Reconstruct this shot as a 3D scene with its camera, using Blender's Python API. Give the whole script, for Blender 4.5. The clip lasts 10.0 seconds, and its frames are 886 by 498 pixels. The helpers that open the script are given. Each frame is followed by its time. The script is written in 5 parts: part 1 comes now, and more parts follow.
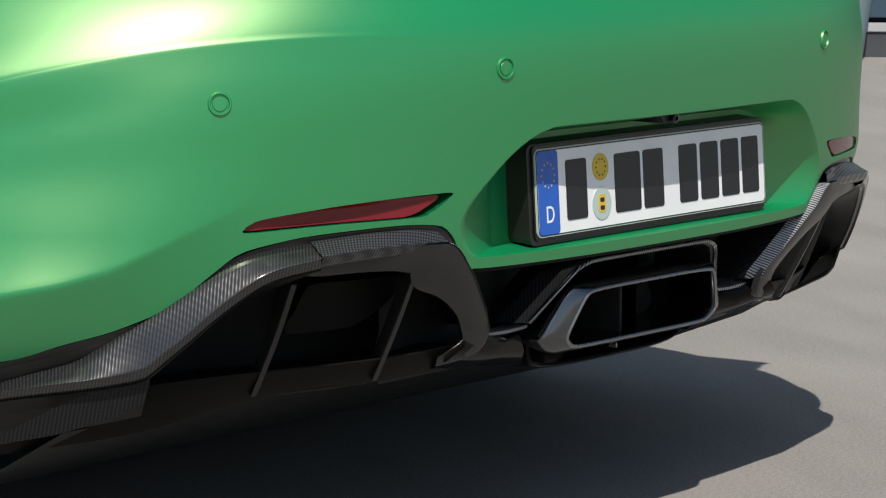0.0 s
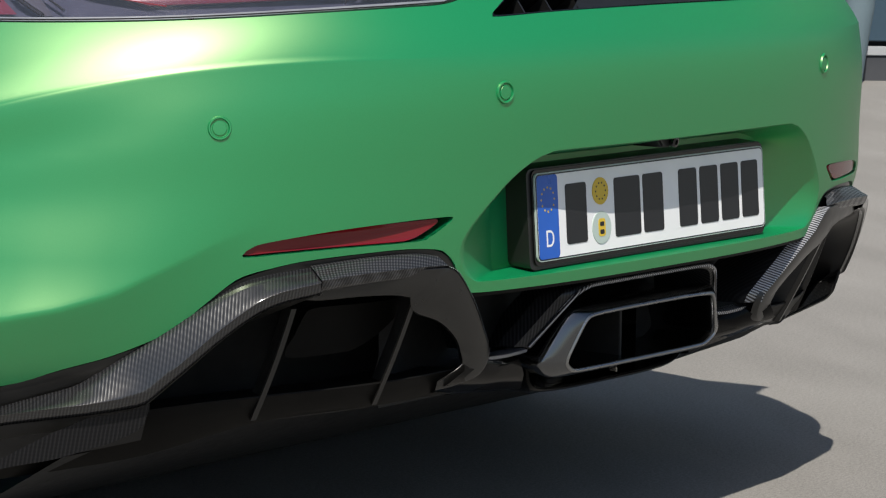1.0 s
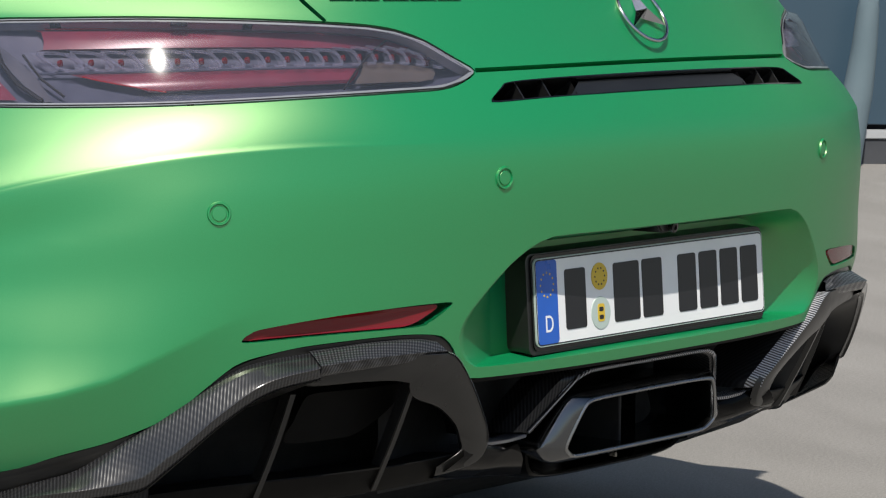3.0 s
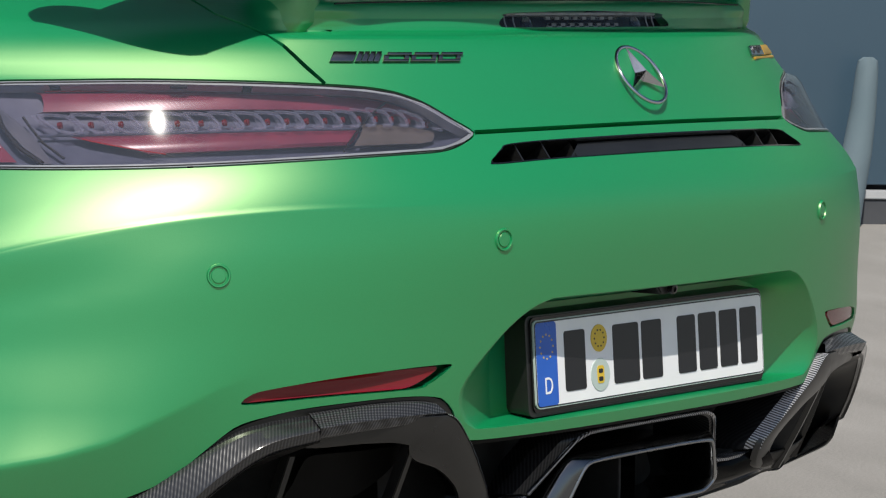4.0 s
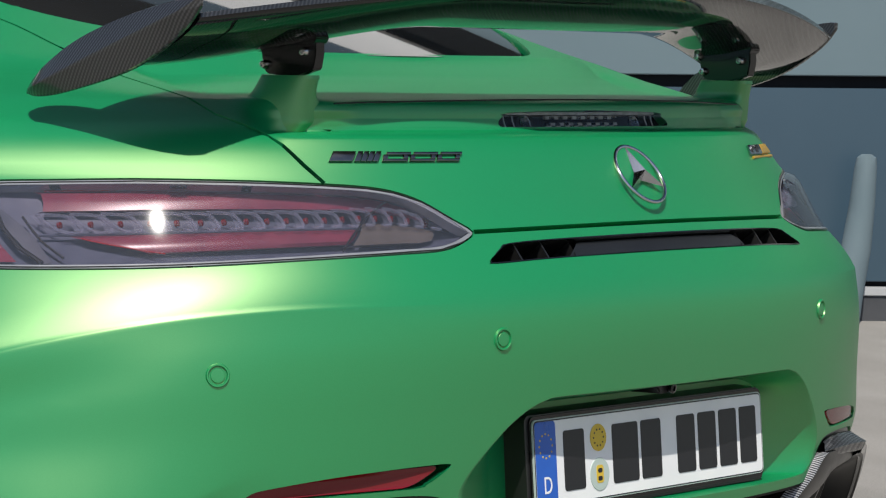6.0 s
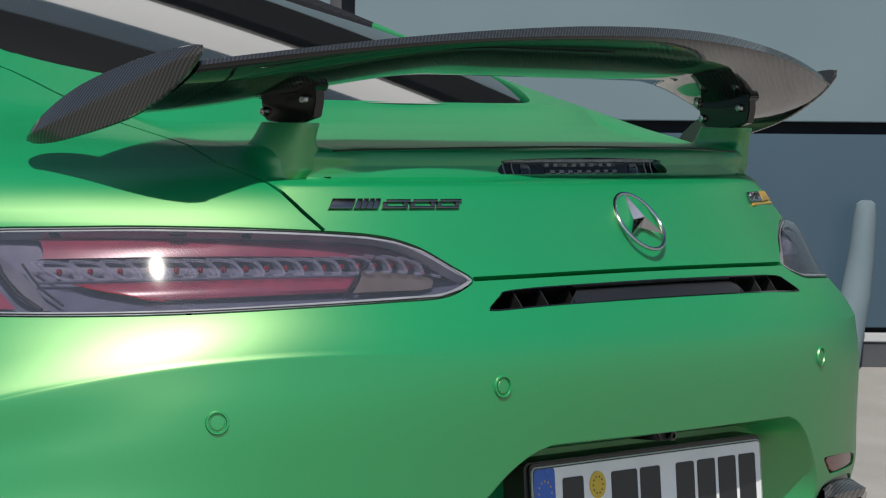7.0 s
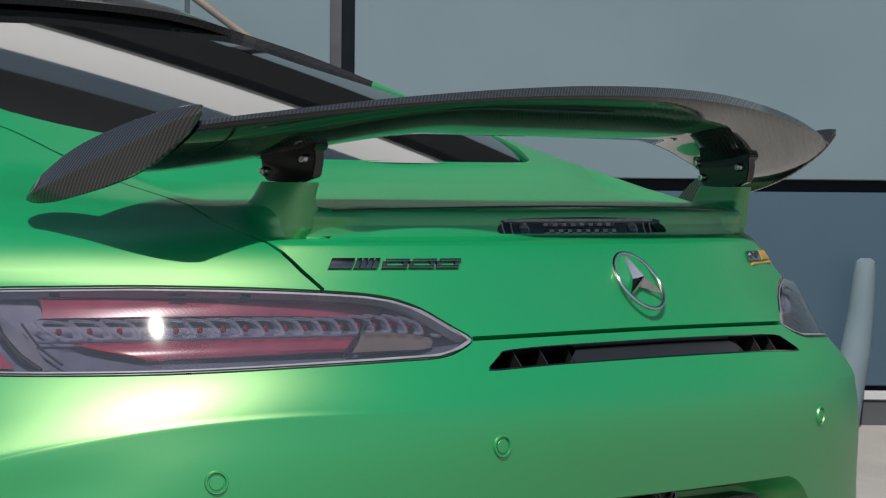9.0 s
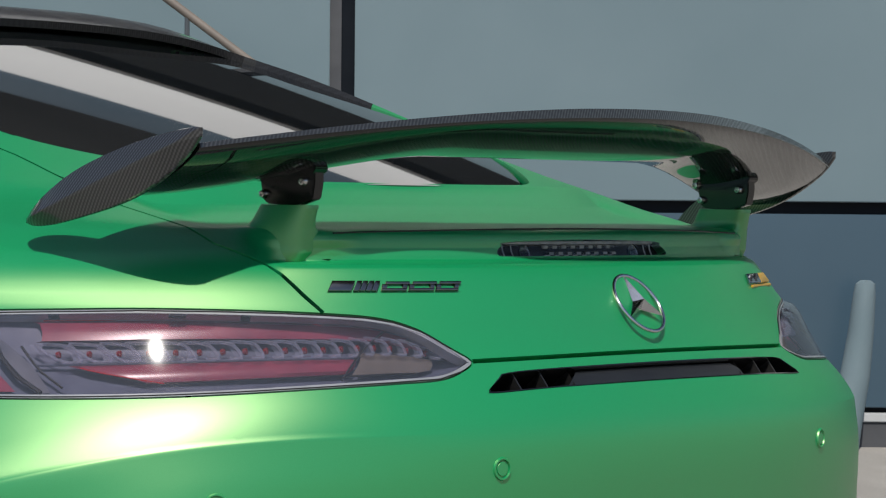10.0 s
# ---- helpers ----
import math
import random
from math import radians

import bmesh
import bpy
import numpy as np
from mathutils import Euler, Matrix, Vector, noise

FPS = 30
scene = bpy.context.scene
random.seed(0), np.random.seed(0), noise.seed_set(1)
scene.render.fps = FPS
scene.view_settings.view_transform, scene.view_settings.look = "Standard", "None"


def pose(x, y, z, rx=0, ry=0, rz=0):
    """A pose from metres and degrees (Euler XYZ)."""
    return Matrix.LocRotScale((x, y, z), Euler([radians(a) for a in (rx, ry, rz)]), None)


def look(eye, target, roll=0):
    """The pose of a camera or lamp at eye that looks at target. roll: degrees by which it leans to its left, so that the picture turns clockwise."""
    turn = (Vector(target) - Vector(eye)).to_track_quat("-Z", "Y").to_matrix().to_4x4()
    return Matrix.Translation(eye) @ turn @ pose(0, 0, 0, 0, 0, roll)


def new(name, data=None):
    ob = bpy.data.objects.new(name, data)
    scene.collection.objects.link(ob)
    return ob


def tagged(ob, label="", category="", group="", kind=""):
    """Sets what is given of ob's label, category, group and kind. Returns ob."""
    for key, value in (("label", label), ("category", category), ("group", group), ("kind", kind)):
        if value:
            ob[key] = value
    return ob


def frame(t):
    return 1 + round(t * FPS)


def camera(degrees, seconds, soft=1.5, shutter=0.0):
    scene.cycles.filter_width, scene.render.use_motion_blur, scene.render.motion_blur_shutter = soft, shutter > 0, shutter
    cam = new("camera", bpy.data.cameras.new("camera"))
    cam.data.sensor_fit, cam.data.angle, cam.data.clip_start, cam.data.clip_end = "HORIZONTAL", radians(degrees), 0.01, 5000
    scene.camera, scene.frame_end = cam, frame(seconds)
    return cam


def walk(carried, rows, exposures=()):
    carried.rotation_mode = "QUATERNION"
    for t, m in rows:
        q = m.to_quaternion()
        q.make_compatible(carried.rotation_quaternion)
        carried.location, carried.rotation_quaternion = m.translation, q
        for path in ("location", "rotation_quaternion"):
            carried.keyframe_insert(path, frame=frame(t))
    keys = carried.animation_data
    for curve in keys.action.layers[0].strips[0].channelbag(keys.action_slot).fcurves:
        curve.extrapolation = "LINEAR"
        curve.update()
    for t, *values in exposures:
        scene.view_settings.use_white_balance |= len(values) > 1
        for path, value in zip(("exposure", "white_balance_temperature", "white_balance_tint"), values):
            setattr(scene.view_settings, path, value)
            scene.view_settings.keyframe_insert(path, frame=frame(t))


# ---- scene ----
from mathutils.geometry import delaunay_2d_cdt

# ---------------------------------------------------------------- camera: a tripod head tilts slowly upward
cam = camera(15.733, 10.0, soft=1.2)
PIVOT = Vector((-3.5298, -2.1645, 0.950))
YAW, ROLL, AHEAD, ABOVE = -52.0345, 0.484, 0.1516, 0.0470
TILTS = [(0.0, -7.549), (0.5, -7.375), (1.0, -7.135), (1.5, -6.811), (2.0, -6.441), (2.5, -6.109), (4.0, -4.603), (4.5, -4.126), (5.0, -3.689),
         (5.5, -3.313), (7.0, -2.080), (7.5, -1.795), (8.0, -1.518), (8.5, -1.294), (9.0, -1.056), (9.5, -0.853), (10.0, -0.667)]
FLAT = Vector((math.sin(radians(-YAW)), math.cos(radians(-YAW)), 0))
SIDE = Vector((FLAT.y, -FLAT.x, 0))


def tilted(pitch):
    a = radians(pitch)
    ahead = FLAT * math.cos(a) + Vector((0, 0, math.sin(a)))
    above = Vector((0, 0, math.cos(a))) - FLAT * math.sin(a)
    eye = PIVOT + ahead * AHEAD + above * ABOVE
    return look(eye, eye + ahead, ROLL)


walk(cam, [(t, tilted(p)) for t, p in TILTS])

# ---------------------------------------------------------------- light: high sun behind the camera, clear sky
SUN_WAY = Vector((0.57, 0.46, -1.0)).normalized()
sun = new("sun", bpy.data.lights.new("sun", "SUN"))
sun.data.energy, sun.data.angle, sun.data.color = 5.0, radians(0.55), (1.0, 0.95, 0.87)
sun.matrix_world = look((0, 0, 0), SUN_WAY)
world = bpy.data.worlds.new("sky")
scene.world = world
world.use_nodes = True
sky = world.node_tree.nodes.new("ShaderNodeTexSky")
sky.sky_type, sky.sun_disc = "NISHITA", False
sky.sun_elevation = math.asin(-SUN_WAY.z)
sky.sun_rotation = math.atan2(-SUN_WAY.x, -SUN_WAY.y)
sky.air_density, sky.dust_density = 1.0, 1.0
world.node_tree.links.new(sky.outputs[0], world.node_tree.nodes["Background"].inputs[0])
world.node_tree.nodes["Background"].inputs[1].default_value = 0.105


# ---------------------------------------------------------------- materials
def material(name, colour, rough=0.5, metal=0.0, **more):
    m = bpy.data.materials.new(name)
    m.use_nodes = True
    b = m.node_tree.nodes["Principled BSDF"]
    b.inputs["Base Color"].default_value = (*colour, 1)
    b.inputs["Roughness"].default_value = rough
    b.inputs["Metallic"].default_value = metal
    for key, value in more.items():
        b.inputs[key.replace("_", " ")].default_value = value
    return m


def node(m, kind, **props):
    n = m.node_tree.nodes.new("ShaderNode" + kind)
    for key, value in props.items():
        if key in n.inputs:
            n.inputs[key].default_value = value
    return n


def wire(m, a, b):
    m.node_tree.links.new(a, b)


def bsdf(m):
    return m.node_tree.nodes["Principled BSDF"]


def coords(m):
    return node(m, "TexCoord").outputs["Object"]


def noise_tex(m, scale, detail=3.0, at=None):
    n = node(m, "TexNoise", Scale=scale, Detail=detail)
    wire(m, at if at is not None else coords(m), n.inputs["Vector"])
    return n.outputs["Fac"]


def ramp(m, fac, low, high, a=0.3, b=0.7):
    n = node(m, "ValToRGB")
    e = n.color_ramp.elements
    e[0].position, e[1].position = a, b
    e[0].color, e[1].color = (*low, 1), (*high, 1)
    wire(m, fac, n.inputs["Fac"])
    return n.outputs["Color"]


def value_range(m, fac, low, high):
    n = node(m, "MapRange")
    n.inputs["To Min"].default_value, n.inputs["To Max"].default_value = low, high
    wire(m, fac, n.inputs["Value"])
    return n.outputs["Result"]


def bump(m, fac, strength, distance):
    n = node(m, "Bump", Strength=strength, Distance=distance)
    wire(m, fac, n.inputs["Height"])
    wire(m, n.outputs["Normal"], bsdf(m).inputs["Normal"])


def paint_material():
    """Satin metallic lacquer: a blue-green ground coat with yellow-green flakes under a matt clear coat."""
    m = material("satin_green_paint", (0.012, 0.25, 0.08), 0.5, 0.0)
    ground_coat = bsdf(m)
    flakes = node(m, "BsdfGlossy")
    flakes.distribution = "BECKMANN"
    flake = noise_tex(m, 900.0, 2.0)
    soft = noise_tex(m, 3.0, 2.0)
    wire(m, ramp(m, flake, (0.002, 0.206, 0.070), (0.003, 0.218, 0.075)), ground_coat.inputs["Base Color"])
    wire(m, ramp(m, flake, (0.55, 0.78, 0.33), (0.59, 0.82, 0.36)), flakes.inputs["Color"])
    wire(m, value_range(m, soft, 0.44, 0.47), flakes.inputs["Roughness"])
    ground_coat.inputs["Coat Weight"].default_value, ground_coat.inputs["Coat Roughness"].default_value, ground_coat.inputs["Coat IOR"].default_value = 0.65, 0.34, 1.48
    ground_coat.inputs["Specular IOR Level"].default_value = 0.08
    mix = node(m, "MixShader")
    mix.inputs[0].default_value = 0.155
    wire(m, ground_coat.outputs[0], mix.inputs[1])
    wire(m, flakes.outputs[0], mix.inputs[2])
    wire(m, mix.outputs[0], m.node_tree.nodes["Material Output"].inputs["Surface"])
    return m


def carbon_material(name, pitch, one, two, bright, second=0.35, coat=1.0, shine=0.35):
    """Twill: two families of tows under clear lacquer; one and two are the ways across the tows."""
    m = material(name, (0.02, 0.02, 0.022), 0.38, 0.0)
    b = bsdf(m)
    b.inputs["Specular IOR Level"].default_value = shine
    b.inputs["Coat Weight"].default_value, b.inputs["Coat Roughness"].default_value = coat, 0.08
    fold = node(m, "VectorMath")
    fold.operation = "ABSOLUTE"
    wire(m, coords(m), fold.inputs[0])
    at = fold.outputs["Vector"]
    wob = node(m, "TexNoise", Scale=22.0, Detail=1.0)
    wire(m, at, wob.inputs["Vector"])
    waves = []
    for way in (one, two):
        dot = node(m, "VectorMath")
        dot.operation = "DOT_PRODUCT"
        dot.inputs[1].default_value = Vector(way).normalized() * (2 * math.pi / pitch)
        wire(m, at, dot.inputs[0])
        bend = node(m, "Math")
        bend.operation = "MULTIPLY_ADD"
        bend.inputs[1].default_value = 1.6
        wire(m, wob.outputs["Fac"], bend.inputs[0])
        wire(m, dot.outputs["Value"], bend.inputs[2])
        sine = node(m, "Math")
        sine.operation = "SINE"
        wire(m, bend.outputs[0], sine.inputs[0])
        waves.append(sine.outputs[0])
    mix = node(m, "Math")
    mix.operation = "MULTIPLY_ADD"
    mix.inputs[1].default_value = second
    wire(m, waves[1], mix.inputs[0])
    wire(m, waves[0], mix.inputs[2])
    tone = node(m, "MapRange")
    tone.inputs["From Min"].default_value, tone.inputs["From Max"].default_value = -1 - second, 1 + second
    wire(m, mix.outputs[0], tone.inputs["Value"])
    wire(m, ramp(m, tone.outputs["Result"], (0.006, 0.006, 0.007), (bright, bright, bright * 1.05), 0.35, 0.85), b.inputs["Base Color"])
    wire(m, value_range(m, tone.outputs["Result"], 0.6, 0.28), b.inputs["Roughness"])
    bump(m, tone.outputs["Result"], 0.5, 0.0007)
    return m


def worn_material(name, low, high, rough, scale, metal=0.0, relief=0.0):
    m = material(name, high, rough, metal)
    wire(m, ramp(m, noise_tex(m, scale, 5.0), low, high), bsdf(m).inputs["Base Color"])
    wire(m, value_range(m, noise_tex(m, scale * 3.1, 3.0), rough * 0.8, rough * 1.2), bsdf(m).inputs["Roughness"])
    if relief:
        bump(m, noise_tex(m, scale * 6, 4.0), 0.4, relief)
    return m


PAINT = paint_material()
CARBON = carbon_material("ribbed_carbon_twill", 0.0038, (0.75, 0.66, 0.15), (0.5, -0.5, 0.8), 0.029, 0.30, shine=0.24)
CARBON_PLATE = carbon_material("carbon_twill_plate", 0.0041, (0, 0.8, 0.6), (0, 0.8, -0.6), 0.037, 0.40)
CARBON_ROOF = carbon_material("dark_roof_carbon", 0.0042, (1, 0.4, 0.5), (-0.4, 1, 0.5), 0.014, 0.8, coat=0.25)
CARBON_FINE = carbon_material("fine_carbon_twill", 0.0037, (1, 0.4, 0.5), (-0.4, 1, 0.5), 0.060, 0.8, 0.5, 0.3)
GLOSS = worn_material("gloss_black", (0.004, 0.004, 0.004), (0.008, 0.008, 0.008), 0.12, 5.0)
SATIN = worn_material("satin_black", (0.008, 0.008, 0.008), (0.014, 0.014, 0.014), 0.35, 8.0)
MATT = worn_material("matt_black", (0.006, 0.006, 0.006), (0.012, 0.012, 0.012), 0.7, 20.0)
CHROME = worn_material("chrome", (0.46, 0.47, 0.49), (0.54, 0.55, 0.57), 0.14, 80.0, 1.0)
STEEL = worn_material("bolt_steel", (0.45, 0.44, 0.42), (0.62, 0.60, 0.57), 0.25, 60.0, 1.0)
TIP = worn_material("black_chrome", (0.12, 0.125, 0.132), (0.165, 0.171, 0.179), 0.20, 6.0, 1.0)
RED = material("red_lens", (0.30, 0.008, 0.012), 0.12)
RED_DIM = material("red_reflector", (0.15, 0.005, 0.009), 0.22)
WHITE = worn_material("plate_white", (0.72, 0.73, 0.74), (0.80, 0.80, 0.80), 0.3, 12.0)
BLUE = worn_material("plate_blue", (0.012, 0.09, 0.42), (0.016, 0.11, 0.50), 0.3, 12.0)
INK = material("plate_black", (0.010, 0.010, 0.012), 0.4)
YELLOW = material("seal_yellow", (0.62, 0.42, 0.03), 0.4)
SEAL = material("seal_silver", (0.42, 0.50, 0.46), 0.35)
GOLD = material("badge_gold", (0.70, 0.42, 0.06), 0.35, 0.6)
BEZEL = worn_material("grey_bezel", (0.27, 0.28, 0.295), (0.35, 0.36, 0.375), 0.22, 30.0, 0.4)
RUBBER = worn_material("tyre_rubber", (0.012, 0.012, 0.012), (0.022, 0.022, 0.022), 0.75, 30.0)
RIM = worn_material("dark_alloy", (0.03, 0.03, 0.032), (0.05, 0.05, 0.052), 0.3, 10.0, 0.9)
TINT = material("tinted_glass", (0.004, 0.005, 0.006), 0.03, IOR=2.5)
TINT.node_tree.nodes["Principled BSDF"].inputs["Coat Weight"].default_value = 0.0


def clear_glass(name, tint=(1, 1, 1), veil_low=0.034):
    m = bpy.data.materials.new(name)
    m.use_nodes = True
    t = m.node_tree
    t.nodes.remove(t.nodes["Principled BSDF"])
    clear, shine, mix, fresnel = node(m, "BsdfTransparent"), node(m, "BsdfGlossy"), node(m, "MixShader"), node(m, "Fresnel")
    clear.inputs["Color"].default_value = (*tint, 1)
    shine.inputs["Roughness"].default_value = 0.052
    fresnel.inputs["IOR"].default_value = 1.27
    wire(m, fresnel.outputs[0], mix.inputs[0])
    wire(m, clear.outputs[0], mix.inputs[1])
    wire(m, shine.outputs[0], mix.inputs[2])
    # a pale blue diffuse share stands in for the sky's reflection on lenses
    veil, sky_veil = node(m, "MixShader"), node(m, "BsdfDiffuse")
    sky_veil.inputs["Color"].default_value = (0.52, 0.61, 0.78, 1)
    wire(m, value_range(m, noise_tex(m, 14.0, 4.0), veil_low, veil_low * 1.6), veil.inputs[0])
    wire(m, mix.outputs[0], veil.inputs[1])
    wire(m, sky_veil.outputs[0], veil.inputs[2])
    wire(m, veil.outputs[0], t.nodes["Material Output"].inputs["Surface"])
    return m


CLEAR = clear_glass("lamp_lens_glass", (0.80, 0.74, 0.78))
CLEAR_PLAIN = clear_glass("brake_lens_glass", (0.92, 0.93, 0.92), 0.004)


# ---------------------------------------------------------------- mesh helpers
def mesh_object(name, verts, faces, mat, parent=None, label="", smooth=None, normals=None):
    me = bpy.data.meshes.new(name)
    me.from_pydata([tuple(v) for v in verts], [], [tuple(f) for f in faces])
    for mm in (mat if isinstance(mat, (list, tuple)) else [mat]):
        me.materials.append(mm)
    if smooth is not None:
        me.shade_smooth()
        if normals is None:
            me.set_sharp_from_angle(angle=radians(smooth))
    if normals is not None:
        me.normals_split_custom_set(normals)
    ob = new(name, me)
    if parent is not None:
        ob.parent = parent
        ob.matrix_parent_inverse = base_of(parent).inverted()
    if label:
        ob["label"] = label
    return ob


def base_of(ob):
    m = ob.matrix_basis.copy()
    if ob.parent is not None:
        m = base_of(ob.parent) @ ob.matrix_parent_inverse @ m
    return m


def part(name, bm, mat, parent, label="", smooth=40):
    bmesh.ops.recalc_face_normals(bm, faces=bm.faces)
    bm.verts.index_update()
    verts = [v.co.copy() for v in bm.verts]
    faces = [[v.index for v in f.verts] for f in bm.faces]
    bm.free()
    return mesh_object(name, verts, faces, mat, parent, label, smooth)


def thing(name, place, label, category, group="", kind=""):
    ob = new(name)
    ob.matrix_basis = Matrix.Translation(place)
    return tagged(ob, label, category, group, kind)


def tube_loops(loops, close=True, cap=True):
    """A skin over rings of points, each ring a list of equal length."""
    bm = bmesh.new()
    rings = [[bm.verts.new(p) for p in ring] for ring in loops]
    n = len(rings[0])
    for a, b in zip(rings, rings[1:]):
        for i in range(n if close else n - 1):
            j = (i + 1) % n
            bm.faces.new((a[i], a[j], b[j], b[i]))
    if cap:
        bm.faces.new(rings[0])
        bm.faces.new(rings[-1])
    return bm


def prism(outline, way, bevel=0.0):
    """A flat outline (3D points) thickened along way."""
    bm = bmesh.new()
    a = [bm.verts.new(p) for p in outline]
    b = [bm.verts.new(Vector(p) + Vector(way)) for p in outline]
    bm.faces.new(a)
    bm.faces.new(b)
    for i in range(len(a)):
        j = (i + 1) % len(a)
        bm.faces.new((a[i], a[j], b[j], b[i]))
    if bevel:
        bmesh.ops.recalc_face_normals(bm, faces=bm.faces)
        bmesh.ops.bevel(bm, geom=[e for e in bm.edges], offset=bevel, segments=2, affect="EDGES")
    return bm


def box(centre, size, bevel=0.0, turn=None):
    bm = bmesh.new()
    bmesh.ops.create_cube(bm, size=1.0)
    bmesh.ops.scale(bm, vec=size, verts=bm.verts)
    if bevel:
        bmesh.ops.bevel(bm, geom=list(bm.edges), offset=bevel, segments=2, affect="EDGES")
    m = Matrix.Translation(centre) @ (turn.to_4x4() if turn is not None else Matrix())
    bmesh.ops.transform(bm, matrix=m, verts=bm.verts)
    return bm


def lathe(profile, centre, axis, n=24):
    """Rings (radius, along the axis) about an axis."""
    axis = Vector(axis).normalized()
    side = axis.orthogonal().normalized()
    up = axis.cross(side)
    loops = [[Vector(centre) + axis * h + (side * math.cos(2 * math.pi * i / n) + up * math.sin(2 * math.pi * i / n)) * max(r, 1e-5)
              for i in range(n)] for r, h in profile]
    return tube_loops(loops)


def smooth_line(points, step=0.012, closed=False):
    """Catmull-Rom through control points."""
    p = [np.array(q, float) for q in points]
    n = len(p)
    out = []
    for i in range(n if closed else n - 1):
        a, b = p[i], p[(i + 1) % n]
        before = p[i - 1] if (i > 0 or closed) else 2 * a - b
        after = p[(i + 2) % n] if (i + 2 < n or closed) else 2 * b - a
        k = max(2, int(np.linalg.norm(b - a) / step))
        for s in range(k):
            t = s / k
            out.append(0.5 * ((2 * a) + (b - before) * t + (2 * before - 5 * a + 4 * b - after) * t * t + (3 * a - before - 3 * b + after) * t ** 3))
    if not closed:
        out.append(p[-1])
    return np.array(out)


# ---------------------------------------------------------------- the car's skin: level outlines stacked up, each a rounded oblong
#         z, rear end on the centre line, half width, fullest width at y, squareness of the corner
LEVELS = np.array([
    (.10, .330, .960, 1.15, 2.6), (.22, .285, .985, 1.15, 2.6), (.30, .258, 1.00, 1.15, 2.6), (.40, .232, 1.018, 1.15, 2.6), (.51, .212, 1.025, 1.15, 2.6),
    (.60, .198, 1.012, 1.15, 2.6), (.65, .191, 1.003, 1.15, 2.6), (.6900, .18720, .99000, 1.15, 2.6), (.7150, .18795, .98200, 1.15, 2.6), (.7275, .18833, .97800, 1.15, 2.6), (.7327, .18848, .97634, 1.15, 2.6), (.7339, .18864, .97584, 1.15, 2.6), (.7351, .18904, .97513, 1.15, 2.6), (.7363, .18969, .97419, 1.15, 2.6), (.7420, .19220, .97076, 1.15, 2.6), (.7500, .19620, .96529, 1.15, 2.6), (.7590, .20139, .95819, 1.15, 2.6), (.7690, .20800, .94915, 1.15, 2.6), (.7800, .21630, .93780, 1.15, 2.6),
    (.814, .2405, .9025, 1.15, 2.6), (.845, .258, .869, 1.15, 2.6), (.879, .2745, .836, 1.15, 2.6),
    (.91, .292, .788, 1.15, 2.68), (.930, .310, .762, 1.15, 2.78), (.950, .338, .744, 1.17, 2.85), (.970, .376, .741, 1.2, 2.85), (.985, .430, .741, 1.24, 2.85),
    (1.0, .500, .740, 1.3, 2.92), (1.03, .640, .737, 1.45, 3.4), (1.08, .805, .721, 1.65, 3.4), (1.14, .966, .702, 1.85, 3.5),
    (1.2, 1.128, .674, 2.0, 3.4), (1.257, 1.296, .616, 2.1, 3.1), (1.289, 1.390, .556, 2.2, 3.2), (1.302, 1.46, .498, 2.25, 3.1), (1.312, 1.9, .04, 2.3, 2.4)])


def soft_levels():
    """The first two columns with their folds smoothed away, on a fine scale of heights."""
    z = np.linspace(.55, 1.0, 901)
    kernel = np.hanning(181)
    kernel /= kernel.sum()
    out = []
    for k in (1, 2):
        v = glide(LEVELS[:, 0], LEVELS[:, k], z)
        ext = np.concatenate([v[0] + (v[1] - v[0]) * np.arange(-90, 0), v, v[-1] + (v[-1] - v[-2]) * np.arange(1, 91)])
        out.append(np.convolve(ext, kernel, "valid"))
    return z, out


def glide(x, y, q):
    """Monotone cubic through (x, y)."""
    h, d = np.diff(x), np.diff(y) / np.diff(x)
    m = np.zeros(len(x))
    m[0], m[-1] = d[0], d[-1]
    for i in range(1, len(x) - 1):
        if d[i - 1] * d[i] > 0:
            w1, w2 = 2 * h[i] + h[i - 1], h[i] + 2 * h[i - 1]
            m[i] = (w1 + w2) / (w1 / d[i - 1] + w2 / d[i])
    q = np.asarray(q, float)
    i = np.clip(np.searchsorted(x, q) - 1, 0, len(x) - 2)
    t = (q - x[i]) / h[i]
    return (2 * t ** 3 - 3 * t ** 2 + 1) * y[i] + (t ** 3 - 2 * t ** 2 + t) * h[i] * m[i] + (3 * t ** 2 - 2 * t ** 3) * y[i + 1] + (t ** 3 - t ** 2) * h[i] * m[i + 1]


def level(z):
    z = np.clip(z, LEVELS[0, 0], LEVELS[-1, 0])
    return [glide(LEVELS[:, 0], LEVELS[:, k], z) for k in (1, 2, 3, 4)]


SOFT_Z, (SOFT_Y, SOFT_A) = soft_levels()


# the tailgate's own profile between the hatch gaps: lid, shelf, upright lip, flat deck
MIDDLE = np.array([(.80, 0), (.926, .0), (.9305, .003), (.9345, .030), (.940, .026), (.950, .015), (.968, -.012), (.9735, -.016), (.9755, -.003), (.9785, .052), (.981, .085), (.990, .105), (1.003, .085), (1.034, .004), (1.06, .0), (1.3, 0)])


def step_up(t):
    t = np.clip(t, 0, 1)
    return t * t * (3 - 2 * t)


